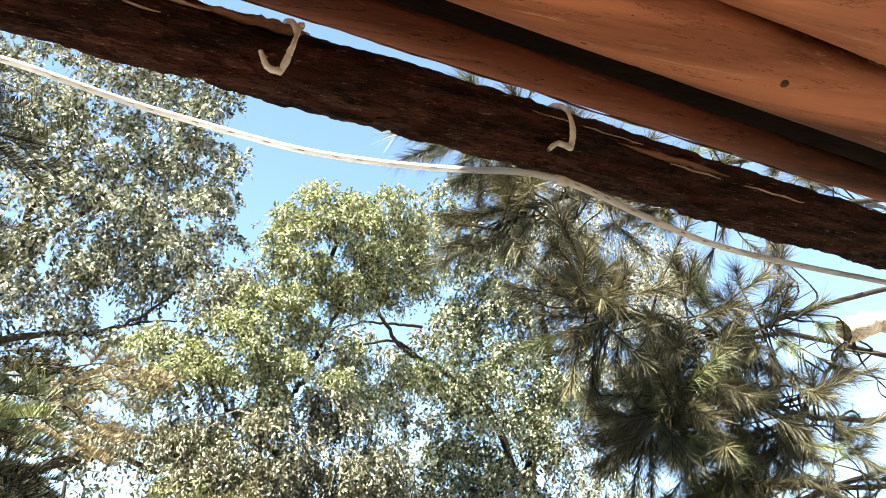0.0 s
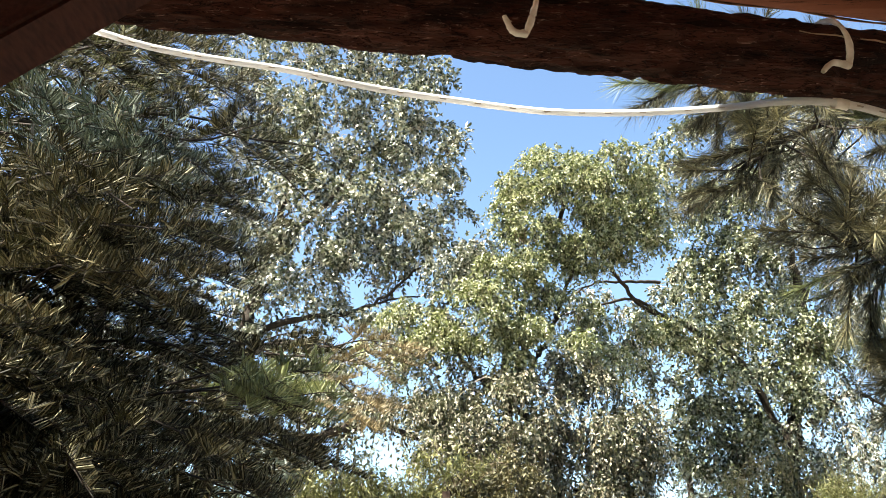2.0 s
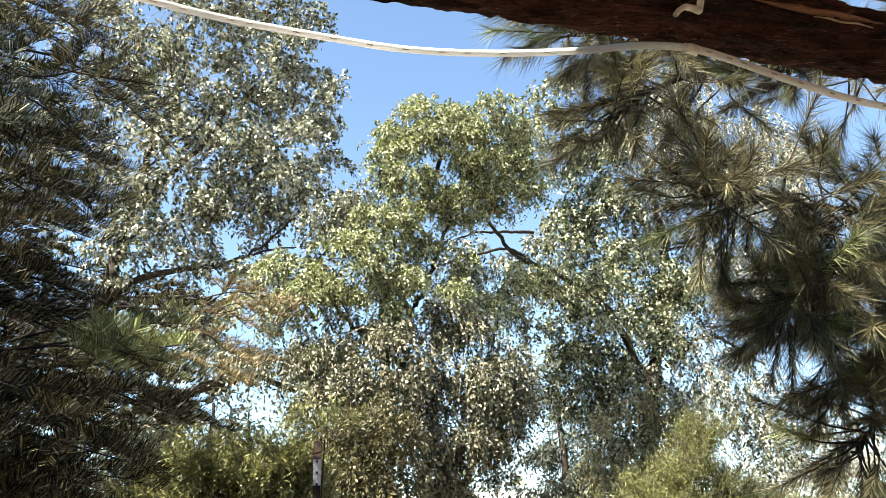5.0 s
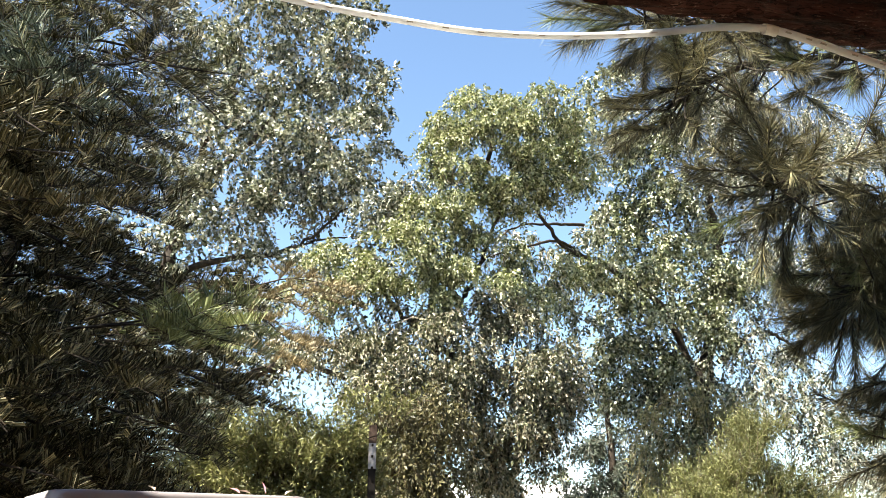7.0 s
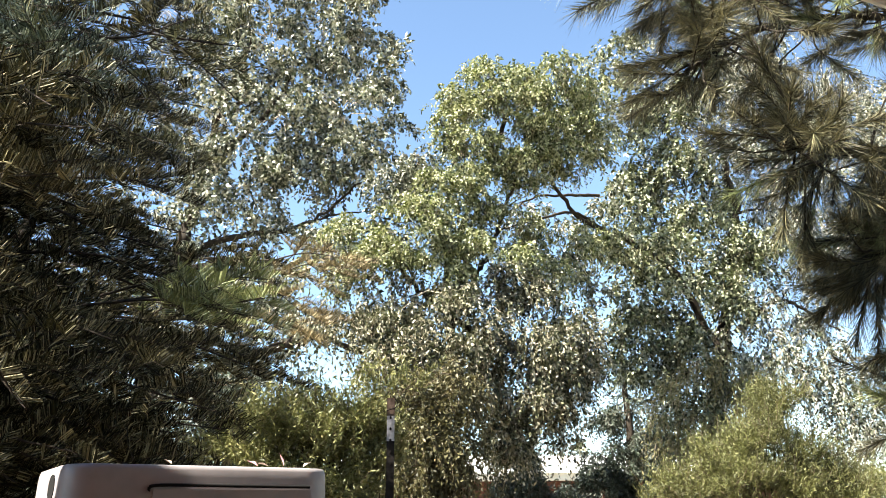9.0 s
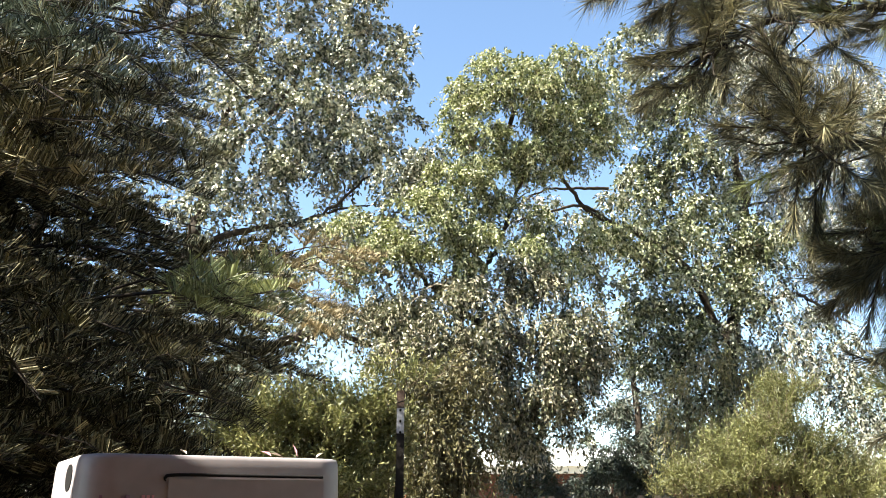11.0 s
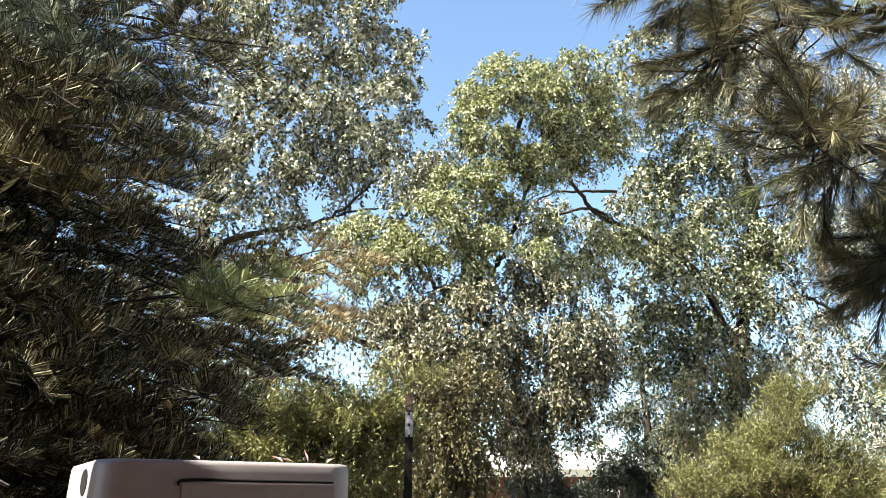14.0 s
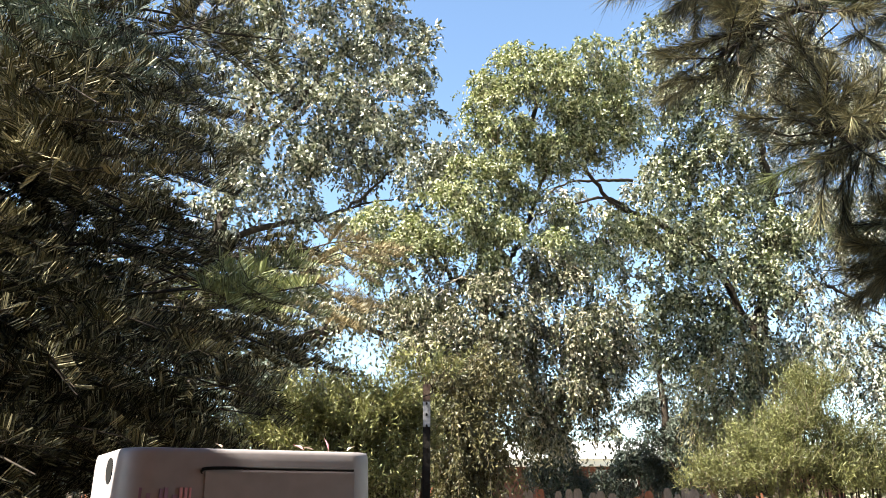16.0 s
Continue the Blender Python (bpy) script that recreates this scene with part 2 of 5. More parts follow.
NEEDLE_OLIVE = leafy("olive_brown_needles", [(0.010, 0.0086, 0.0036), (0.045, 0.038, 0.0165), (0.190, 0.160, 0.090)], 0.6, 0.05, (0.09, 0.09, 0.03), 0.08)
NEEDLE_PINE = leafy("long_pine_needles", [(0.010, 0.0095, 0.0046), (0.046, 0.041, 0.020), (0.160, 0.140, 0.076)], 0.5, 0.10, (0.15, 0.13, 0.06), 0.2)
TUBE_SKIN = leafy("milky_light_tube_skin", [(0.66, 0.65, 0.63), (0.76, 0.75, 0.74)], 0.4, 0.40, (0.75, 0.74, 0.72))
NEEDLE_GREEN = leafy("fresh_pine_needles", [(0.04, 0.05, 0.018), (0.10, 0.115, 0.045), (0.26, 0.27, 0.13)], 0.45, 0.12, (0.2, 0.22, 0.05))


# ---- building helpers ----
def thing(name, label, category, where=(0, 0, 0), group="", kind=""):
    ob = new(name)
    ob.location = where
    ob.empty_display_size = 0.1
    return tagged(ob, label, category, group, kind)


def link_mesh(name, me, mat, parent=None, label=""):
    me.materials.append(mat)
    ob = new(name, me)
    if parent is not None:
        ob.parent = parent
        if parent.parent is None:
            ob.matrix_parent_inverse = parent.matrix_basis.inverted()
    return tagged(ob, label)


def part(name, bm, mat, parent=None, label="", smooth=False):
    me = bpy.data.meshes.new(name)
    bm.to_mesh(me)
    bm.free()
    if smooth:
        me.shade_smooth()
    return link_mesh(name, me, mat, parent, label)


def arrays(name, verts, faces, mat, parent=None, label="", smooth=False):
    """A mesh from arrays of corners and of faces that all have the same number of corners."""
    verts, faces = np.asarray(verts, np.float32), np.asarray(faces, np.int32)
    me = bpy.data.meshes.new(name)
    me.vertices.add(len(verts))
    me.vertices.foreach_set("co", verts.ravel())
    k = faces.shape[1]
    me.loops.add(faces.size)
    me.loops.foreach_set("vertex_index", faces.ravel())
    me.polygons.add(len(faces))
    me.polygons.foreach_set("loop_start", np.arange(0, faces.size, k, dtype=np.int32))
    me.update(calc_edges=True)
    if smooth:
        me.shade_smooth()
    return link_mesh(name, me, mat, parent, label)


def box(bm, x0, x1, y0, y1, z0, z1, m=None, bevel=0.0):
    made = bmesh.ops.create_cube(bm, size=1.0)
    vs = made["verts"]
    for v in vs:
        v.co = Vector(((x0 + x1) / 2 + v.co.x * (x1 - x0), (y0 + y1) / 2 + v.co.y * (y1 - y0), (z0 + z1) / 2 + v.co.z * (z1 - z0)))
    if bevel:
        es = list({e for v in vs for e in v.link_edges})
        made = bmesh.ops.bevel(bm, geom=es, offset=bevel, segments=2, affect="EDGES")
        vs = list({v for f in made["faces"] for v in f.verts} | {v for v in vs if v.is_valid})
    if m is not None:
        bmesh.ops.transform(bm, matrix=m, verts=vs)
    return vs


def smooth_line(points, n):
    """n points on a smooth line through the given ones."""
    p = np.array(points, float)
    q = np.vstack([2 * p[0] - p[1], p, 2 * p[-1] - p[-2]])
    out = []
    for s in np.linspace(0, len(p) - 1 - 1e-9, n):
        i = int(s)
        u = s - i
        a, b, c, d = q[i], q[i + 1], q[i + 2], q[i + 3]
        out.append(0.5 * (2 * b + (c - a) * u + (2 * a - 5 * b + 4 * c - d) * u * u + (3 * b - a - 3 * c + d) * u ** 3))
    return np.array(out)


def tube(points, radii, sides=8, flat=1.0, wobble=0.0, rng=None):
    """Corners and quads of a tube along a line."""
    p = np.asarray(points, float)
    r = np.broadcast_to(np.asarray(radii, float), (len(p),))
    t = np.gradient(p, axis=0)
    t /= np.linalg.norm(t, axis=1, keepdims=True) + 1e-9
    up = np.where(np.abs(t[:, 2:3]) > 0.9, [[1.0, 0, 0]], [[0, 0, 1.0]])
    s = np.cross(t, up)
    s /= np.linalg.norm(s, axis=1, keepdims=True) + 1e-9
    u = np.cross(s, t)
    a = np.linspace(0, 2 * np.pi, sides, endpoint=False)
    ring = r[:, None, None] * (np.cos(a)[None, :, None] * s[:, None] + flat * np.sin(a)[None, :, None] * u[:, None])
    if wobble:
        ring *= 1 + wobble * rng.standard_normal((len(p), sides, 1))
    v = (p[:, None] + ring).reshape(-1, 3)
    i, j = np.meshgrid(np.arange(len(p) - 1), np.arange(sides), indexing="ij")
    k = (j + 1) % sides
    f = np.stack([i * sides + j, i * sides + k, (i + 1) * sides + k, (i + 1) * sides + j], -1).reshape(-1, 4)
    return v, f


def unit(a):
    return a / (np.linalg.norm(a, axis=-1, keepdims=True) + 1e-9)


def leaf_arrays(pos, axis, length, width, rng, fold=0.25, level=0.0):
    """Folded leaves of four corners, two triangles each. level: how far they turn their faces to the sky."""
    n = len(pos)
    axis = unit(axis)
    side = unit(np.cross(axis, rng.standard_normal((n, 3)) + np.array((0, 0, level))))
    up = np.cross(side, axis)
    l, w = length[:, None], width[:, None]
    mid = pos + axis * l * 0.45
    v = np.stack([pos, mid + side * w * 0.5 + up * w * fold, pos + axis * l, mid - side * w * 0.5 + up * w * fold], 1).reshape(-1, 3)
    b = np.arange(n)[:, None] * 4
    f = np.concatenate([b + [0, 1, 2], b + [0, 2, 3]], 1).reshape(-1, 3)
    return v, f


def needle_arrays(pos, axis, length, width, rng):
    """Needles: one slim triangle each."""
    n = len(pos)
    axis = unit(axis)
    side = unit(np.cross(axis, rng.standard_normal((n, 3)))) * (np.asarray(width).reshape(-1, 1) * 0.5)
    v = np.stack([pos - side, pos + side, pos + axis * np.asarray(length).reshape(-1, 1)], 1).reshape(-1, 3)
    return v, np.arange(n * 3).reshape(-1, 3)


def blunt_needles(pos, axis, length, width, rng):
    """Flat needles with a blunt end, two triangles each."""
    n = len(pos)
    axis = unit(axis)
    side = unit(np.cross(axis, rng.standard_normal((n, 3)))) * (width * 0.5)
    end = pos + axis * np.asarray(length).reshape(-1, 1)
    v = np.stack([pos - side * 0.6, pos + side * 0.6, end + side, end - side], 1).reshape(-1, 3)
    return v, np.arange(n * 4).reshape(-1, 4)


def strips(starts, ends, width, rng):
    """Thin straight twigs, three-sided."""
    n = len(starts)
    d = unit(ends - starts)
    s = unit(np.cross(d, rng.standard_normal((n, 3))))
    u = np.cross(s, d)
    w = np.broadcast_to(np.asarray(width, float), (n,))[:, None] * 0.5
    ring = [w * (math.cos(a) * s + math.sin(a) * u) for a in (0, 2.094, 4.189)]
    v = np.stack([starts + r for r in ring] + [ends + r * 0.5 for r in ring], 1).reshape(-1, 3)
    b = np.arange(n)[:, None] * 6
    f = np.concatenate([b + [0, 1, 4, 3], b + [1, 2, 5, 4], b + [2, 0, 3, 5]], 1).reshape(-1, 4)
    return v, f


def merged(pieces):
    vs, fs, at = [], [], 0
    for v, f in pieces:
        vs.append(v)
        fs.append(f + at)
        at += len(v)
    return np.concatenate(vs), np.concatenate(fs)


def leaf_cluster(tree, clump, mat, rng, cover, leaf, droop, strand, twig_mat=None, label="", twiggy=0.35, bunch=0.2):
    """One bough's foliage round a place: separate bunches of leafy strands with gaps between them, as leaves and twigs."""
    x, y, z, rh, rv = clump
    area = math.pi * rh * rv
    step = leaf[0] * 0.36
    per = max(4, int(strand / step))
    count = max(3, int(cover * area / (leaf[0] * leaf[1] * 0.32) / per))
    hubs = max(3, int(2 + 0.62 * area / bunch ** 2))
    q = unit(rng.standard_normal((hubs, 3))) * rng.uniform(0.1, 1.2, (hubs, 1)) ** 0.5
    size = np.array((rh, (rh + rv) * 0.6, rv))
    middle = np.array((x, y, z + 0.15 * strand))
    hub = middle + q * size
    small = bunch * rng.uniform(0.45, 1.2, (hubs, 1))
    weight = small[:, 0] ** 2
    pick = rng.choice(hubs, count, p=weight / weight.sum())
    d = unit(rng.standard_normal((count, 3)) + np.array((0, 0, 0.15)))
    rad = rng.uniform(0.0, 1.0, (count, 1)) ** 0.6
    rad = np.where(rng.random((count, 1)) < 0.06, rng.uniform(1.0, 1.8, (count, 1)), rad)
    start = hub[pick] + d * rad * small[pick] * np.array((1.1, 1.1, 0.7))
    out = unit(d * np.array((1, 1, 0.4)) + 0.6 * q[pick] + 0.3 * rng.standard_normal((count, 3)))
    length = strand * rng.uniform(0.45, 1.25, (count, 1))
    s = np.linspace(0.05, 1, per)
    # each strand sets out sideways and bends down
    path = start[:, None] + out[:, None] * (length * 0.55)[:, None] * s[None, :, None]
    path[..., 2] -= droop * length * (s[None, :] ** 1.7)
    path += 0.008 * rng.standard_normal(path.shape)
    t = unit(np.gradient(path, axis=1))
    # leaves stand off both sides of the strand by turns
    off = unit(np.cross(t, rng.standard_normal((count, 1, 3))))
    off = off * np.where(np.arange(per) % 2 == 0, 1.0, -1.0)[None, :, None]
    axis = t * 0.7 + off * 0.8 + 0.45 * rng.standard_normal(path.shape) + np.array((0, 0, -0.45 * droop))
    n = count * per
    grow = rng.uniform(0.6, 1.25, n)
    v, f = leaf_arrays(path.reshape(-1, 3), axis.reshape(-1, 3), leaf[0] * grow, leaf[1] * grow, rng, 0.2, 0.9)
    ob = tagged(arrays("foliage", v, f, mat, tree, label), kind="stuff")
    if twig_mat is not None:
        k = rng.permutation(count)[: max(2, int(count * twiggy))]
        h = per // 2
        inner = np.repeat(middle[None], hubs, 0) + (hub - middle) * 0.25
        knee = (inner + hub) / 2 + rng.normal(0, 0.05, hub.shape)
        tv, tf = merged([strips(path[k, 0], path[k, h], 0.006, rng), strips(path[k, h], path[k, -1], 0.004, rng),
                         strips(inner, knee, 0.016, rng), strips(knee, hub, 0.011, rng)])
        tagged(arrays("twig", tv, tf, twig_mat, ob), kind="stuff")
    return ob


def limb(tree, points, r0, r1, mat, rng, name="limb", n=26, forks=0, label=""):
    """A tapering limb along a line, with small side branches."""
    line = smooth_line(points, n)
    line[1:-1] += rng.normal(0, r0 * 0.25, (n - 2, 3))
    r = np.linspace(r0, r1, n) * rng.uniform(0.9, 1.1, n)
    pieces = [tube(line, r, 8, 1.0, 0.05, rng)]
    for _ in range(forks):
        i = int(rng.integers(n // 4, n - 1))
        d = unit(line[min(i + 1, n - 1)] - line[i - 1]) + 0.8 * rng.standard_normal(3) + np.array((0, 0, 0.25))
        d = unit(d)
        ln = rng.uniform(0.3, 0.9) * (6 * r0 + 0.35)
        pts = [line[i], line[i] + d * ln * 0.5 + rng.normal(0, 0.05 * ln, 3), line[i] + d * ln + np.array((0, 0, -0.15 * ln)) + rng.normal(0, 0.1 * ln, 3)]
        pieces.append(tube(smooth_line(pts, 8), np.linspace(r[i] * 0.45, 0.003, 8), 5))
    v, f = merged(pieces)
    return arrays(name, v, f, mat, tree, label, smooth=True)


# ---- ground and porch ----
def ground():
    bm = bmesh.new()
    bmesh.ops.create_grid(bm, x_segments=90, y_segments=90, size=1.0)
    for v in bm.verts:
        r = max(abs(v.co.x), abs(v.co.y))
        k = 6 + 900 * r ** 4
        x, y = v.co.x * k, v.co.y * k
        flat = min(1.0, max(0.0, (math.hypot(x, y) - 3) / 6))
        v.co = Vector((x, y, -0.22 + flat * 0.12 * noise.noise(Vector((x * 0.3, y * 0.3, 0)))))
    ob = part("ground", bm, EARTH, None, "", True)
    tagged(ob, "dry sandy garden ground under the trees", "ground", kind="structure")


LOG_DIR = Vector((1, 0.175, 0)).normalized()
LOG_TURN = math.degrees(math.atan2(0.175, 1))


def porch_frame(x, off, z):
    """A place along the porch: x metres along the log beam from the eye, off metres outward."""
    return Vector((0, 1.0, 0)) + LOG_DIR * x + Vector((-LOG_DIR.y, LOG_DIR.x, 0)) * off + Vector((0, 0, z))


def log_beam():
    beam = thing("log_beam", "rough debarked log beam with flaking reddish bark", "beam", porch_frame(0, 0, 2.4))
    n, k, r = 760, 60, 0.0600
    xs = np.linspace(-1.9, 3.6, n)
    verts = np.zeros((n, k, 3))
    for i, x in enumerate(xs):
        cz = 0.006 * math.sin(x * 2.1) + 0.010 * noise.noise(Vector((x * 1.4, 3, 0)))
        cy = 0.008 * noise.noise(Vector((x * 1.1, 9, 0)))
        for j in range(k):
            a = 2 * math.pi * j / k
            c, s = math.cos(a), math.sin(a)
            p = Vector((x * 2.2, c * 2.0, s * 2.0))
            flake = noise.noise(Vector((x * 9, c * 3.2, s * 3.2)))
            fine = noise.noise(Vector((x * 26, c * 9, s * 9)))
            rr = r - 0.003 + 0.007 * noise.noise(p) + 0.007 * max(0.0, flake) + 0.0045 * fine + 0.0026 * noise.noise(Vector((x * 70, c * 16, s * 16)))
            # plates of bark along the underside, bare wood above
            bark = max(0.0, min(1.0, 0.5 - 1.8 * s + 0.8 * noise.noise(Vector((x * 3, 5, c)))))
            plate = noise.noise(Vector((x * 12, c * 8, s * 8)))
            rr += bark * (0.001 + 0.008 * max(0.0, min(1.0, plate * 12)) + 0.010 * max(0.0, noise.noise(Vector((x * 4.2, 17, c * 1.5))) - 0.1))
            # a split along the upper near side
            rr -= 0.020 * math.exp(-((a - 2.72 - 0.16 * math.sin(x * 1.7) - 0.06 * noise.noise(Vector((x * 6, 1, 1)))) / 0.075) ** 2)
            crack = abs(noise.noise(Vector((x * 2.6, c * 9 + 4, s * 9))))
            rr -= 0.007 * max(0.0, 1 - crack * 14)
            verts[i, j] = (x, cy + rr * c, cz + 0.006 + rr * s)
    i, j = np.meshgrid(np.arange(n - 1), np.arange(k), indexing="ij")
    m = (j + 1) % k
    f = np.stack([i * k + j, i * k + m, (i + 1) * k + m, (i + 1) * k + j], -1).reshape(-1, 4)
    to = Matrix.Translation(porch_frame(0, 0, 2.4)) @ pose(0, 0, 0, 0, 0, LOG_TURN)
    w = np.array([to @ Vector(v) for v in verts.reshape(-1, 3)])
    arrays("log", w, f, BARK_LOG, beam)
    # a sliver of bare pale wood where the bark has torn
    rng = np.random.default_rng(5)
    slivers = [(-0.225, -0.10, 3.45, 0.0045), (0.055, 0.068, 3.75, 0.004), (0.02, 0.12, 2.75, 0.02),
               (0.865, 0.995, 3.42, 0.004), (1.06, 1.225, 3.40, 0.0045), (0.55, 0.80, 3.05, 0.003), (0.74, 1.02, 3.25, 0.014),
               (-0.06, 0.10, 2.88, 0.014), (0.0, 0.13, 2.62, 0.010), (-0.20, -0.03, 3.0, 0.007)]
    for x0, x1, a, wd in slivers:
        p = np.array([to @ Vector((x, (0.0665 if wd < 0.01 else 0.064) * math.cos(a) + 0.0015 * math.sin(x * 90), 0.006 + (0.0665 if wd < 0.01 else 0.064) * math.sin(a))) for x in np.linspace(x0, x1, 12)])
        v, f = tube(p, np.concatenate([np.linspace(0.001, wd * 0.5, 4), np.full(4, wd * 0.5), np.linspace(wd * 0.5, 0.001, 4)]), 7, 0.8, 0.2, rng)
        arrays("bare_sliver", v, f, DEAD_WOOD if wd < 0.01 else STRIPPED, beam, "torn strip of pale bare wood")


def roof_pole(off, z, seed, r, wood=None):
    rng = np.random.default_rng(seed)
    n, k = 60, 20
    xs = np.linspace(-2.1, 3.9, n)
    line = np.array([porch_frame(x, off + 0.008 * noise.noise(Vector((x * 0.8, seed, 0))), z + 0.007 * noise.noise(Vector((x * 0.7, seed, 7)))) for x in xs])
    rad = r * (1 + 0.05 * np.array([noise.noise(Vector((x * 1.3, seed, 3))) for x in xs]))
    v, f = tube(line, rad, k, 0.85, 0.004, rng)
    root = thing("roof_pole", "reddish peeled pine pole of the porch roof", "roof pole", tuple(line[0]), "porch roof poles")
    arrays("pole", v, f, wood or POLE_WOOD, root, "", True)
    if wood is not None:
        # a torn pale lip along the outer lower edge
        xs = np.linspace(-0.35, 1.5, 70)
        lip = np.array([porch_frame(t, off + (r + 0.001) * math.cos(-0.82) + 0.003 * noise.noise(Vector((t * 9, 2, 2))), z + 0.85 * (r + 0.001) * math.sin(-0.82) + 0.004 * noise.noise(Vector((t * 7, 5, 1)))) for t in xs])
        v, f = tube(lip, np.array([0.0015 + 0.004 * abs(noise.noise(Vector((t * 5, 8, 8)))) for t in xs]), 6, 1.0, 0.15, rng)
        arrays("torn_lip", v, f, STRIPPED, root, "torn strip of paler bare wood")
    for x in rng.uniform(-1.0, 3.0, 12 if wood is None else 0):
        a = rng.uniform(-2.6, -0.6)
        c = porch_frame(x, off + r * 0.985 * math.cos(a), z + 0.85 * r * 0.985 * math.sin(a))
        bm = bmesh.new()
        bmesh.ops.create_uvsphere(bm, u_segments=8, v_segments=5, radius=1.0)
        bmesh.ops.scale(bm, vec=(rng.uniform(0.010, 0.022), rng.uniform(0.005, 0.010), 0.0035), verts=bm.verts)
        bmesh.ops.transform(bm, matrix=Matrix.Translation(c) @ pose(0, 0, 0, 0, 0, LOG_TURN) @ Matrix.Rotation(a + math.pi / 2, 4, "X"), verts=bm.verts)
        part("knot", bm, KNOT, root)


def porch():
    log_beam()
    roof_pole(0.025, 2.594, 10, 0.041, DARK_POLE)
    for i in range(13):
        roof_pole(-0.17 - 0.198 * i, 2.632 + 0.020 * i, 11 + i, 0.0985)
    # boards that close the roof above the poles, near black as the gap's shade
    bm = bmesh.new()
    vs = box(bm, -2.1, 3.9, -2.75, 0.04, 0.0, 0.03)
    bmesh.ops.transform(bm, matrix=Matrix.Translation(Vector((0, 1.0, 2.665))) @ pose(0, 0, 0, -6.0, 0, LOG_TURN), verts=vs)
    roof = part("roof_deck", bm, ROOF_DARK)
    tagged(roof, "stained boards over the porch poles, blackened to stand for shade", "roof", kind="structure")
    # diagonal brace and the post that it stands on
    brace = thing("knee_brace", "dark reddish stained timber brace under the log beam", "brace", porch_frame(-0.9, -0.1, 1.9))
    a, b = Vector((-0.87, 0.748, 1.868)), Vector((-0.36, 0.838, 2.413))
    bm = bmesh.new()
    box(bm, -0.02, (b - a).length + 0.06, -0.045, 0.045, 0.0, 0.115, None, 0.006)
    x = (b - a).normalized()
    y = Vector((-x.y, x.x, 0)).normalized()
    m = Matrix((x, y, x.cross(y))).transposed().to_4x4()
    bmesh.ops.transform(bm, matrix=Matrix.Translation(a) @ m, verts=bm.verts)
    part("timber", bm, STAINED, brace)
    post = thing("porch_post", "dark reddish stained square porch post", "post", (-1.0, 0.75, 0))
    bm = bmesh.new()
    box(bm, -1.06, -0.92, 0.68, 0.82, 0.0, 2.36, None, 0.008)
    part("shaft", bm, STAINED, post)
    post = copy_thing(post, pose(2.72, 1.21, 0))
    # deck, and the house behind
    floor_bm = bmesh.new()
    box(floor_bm, -3.2, 4.4, -1.6, 1.35, -0.2, -0.035)
    deck = part("floor", floor_bm, STAINED)
    tagged(deck, "brown timber deck floor of the porch", "floor", kind="structure")
    bm = bmesh.new()
    box(bm, -0.07, 0.07, -1.6, 1.35, -0.034, 0.0, None, 0.004)
    first = part("plank", bm, DECK, deck)
    for i in range(-21, 30):
        if i == 0:
            continue
        o = new("plank", first.data)
        o.parent = deck
        o.location = (i * 0.147, 0, 0)
    bm = bmesh.new()
    box(bm, -3.6, 4.8, -1.85, -1.62, -0.22, 3.1)
    wall = part("wall_south", bm, STUCCO)
    tagged(wall, "brown wooden house wall behind the porch", "wall", kind="structure")


def light_rope():
    line = smooth_line([(-0.687, 1.130, 2.485), (-0.586, 1.148, 2.463), (-0.485, 1.165, 2.453), (-0.330, 1.182, 2.438), (-0.173, 1.210, 2.420), (-0.012, 1.228, 2.405), (0.152, 1.247, 2.396), (0.314, 1.245, 2.393), (0.467, 1.212, 2.383), (0.568, 1.149, 2.356), (0.633, 1.096, 2.316), (0.713, 1.110, 2.306), (0.815, 1.128, 2.285), (0.990, 1.173, 2.271), (1.237, 1.246, 2.293), (1.579, 1.336, 2.330)], 150)
    rope = thing("rope_light", "white plastic rope light slung along the log beam", "rope light", tuple(line[0]))
    v, f = tube(line, 0.0067, 10)
    arrays("tube", v, f, TUBE_SKIN, rope, "", True)
    rng = np.random.default_rng(8)
    for i in range(4, 148, 4):
        j = i + int(rng.integers(-1, 2))
        d = unit(line[j + 1] - line[j])
        v, f = tube(np.array([line[j] - d * 0.006, line[j] + d * 0.006]) + np.array((0, -0.0053, -0.0030)), 0.0016, 6)
        arrays("diode", v, f, DIODE, rope)
    # the clip at the bend
    p = smooth_line([(0.619, 1.092, 2.314), (0.632, 1.095, 2.315), (0.644, 1.097, 2.313)], 8)
    v, f = tube(p, 0.0092, 10)
    arrays("clip", v, f, ROPE_WHITE, rope, "small white clip at the bend")


def rope_tie(points, end, label):
    """A scrap of white cord tied round the log, with a hanging end."""
    tie = thing("cord_tie", label, "cord", points[0], "cord ties on the beam")
    v, f = tube(smooth_line(points, 30), 0.0049 + 0.0012 * np.sin(np.linspace(0, 9, 30)), 8, 1.0, 0.08, np.random.default_rng(4))
    arrays("loop", v, f, ROPE_WHITE, tie, "", True)
    v, f = tube(smooth_line(end, 14), np.linspace(0.0062, 0.0042, 14), 8, 1.0, 0.08, np.random.default_rng(6))
    arrays("loose_end", v, f, ROPE_WHITE, tie, "", True)


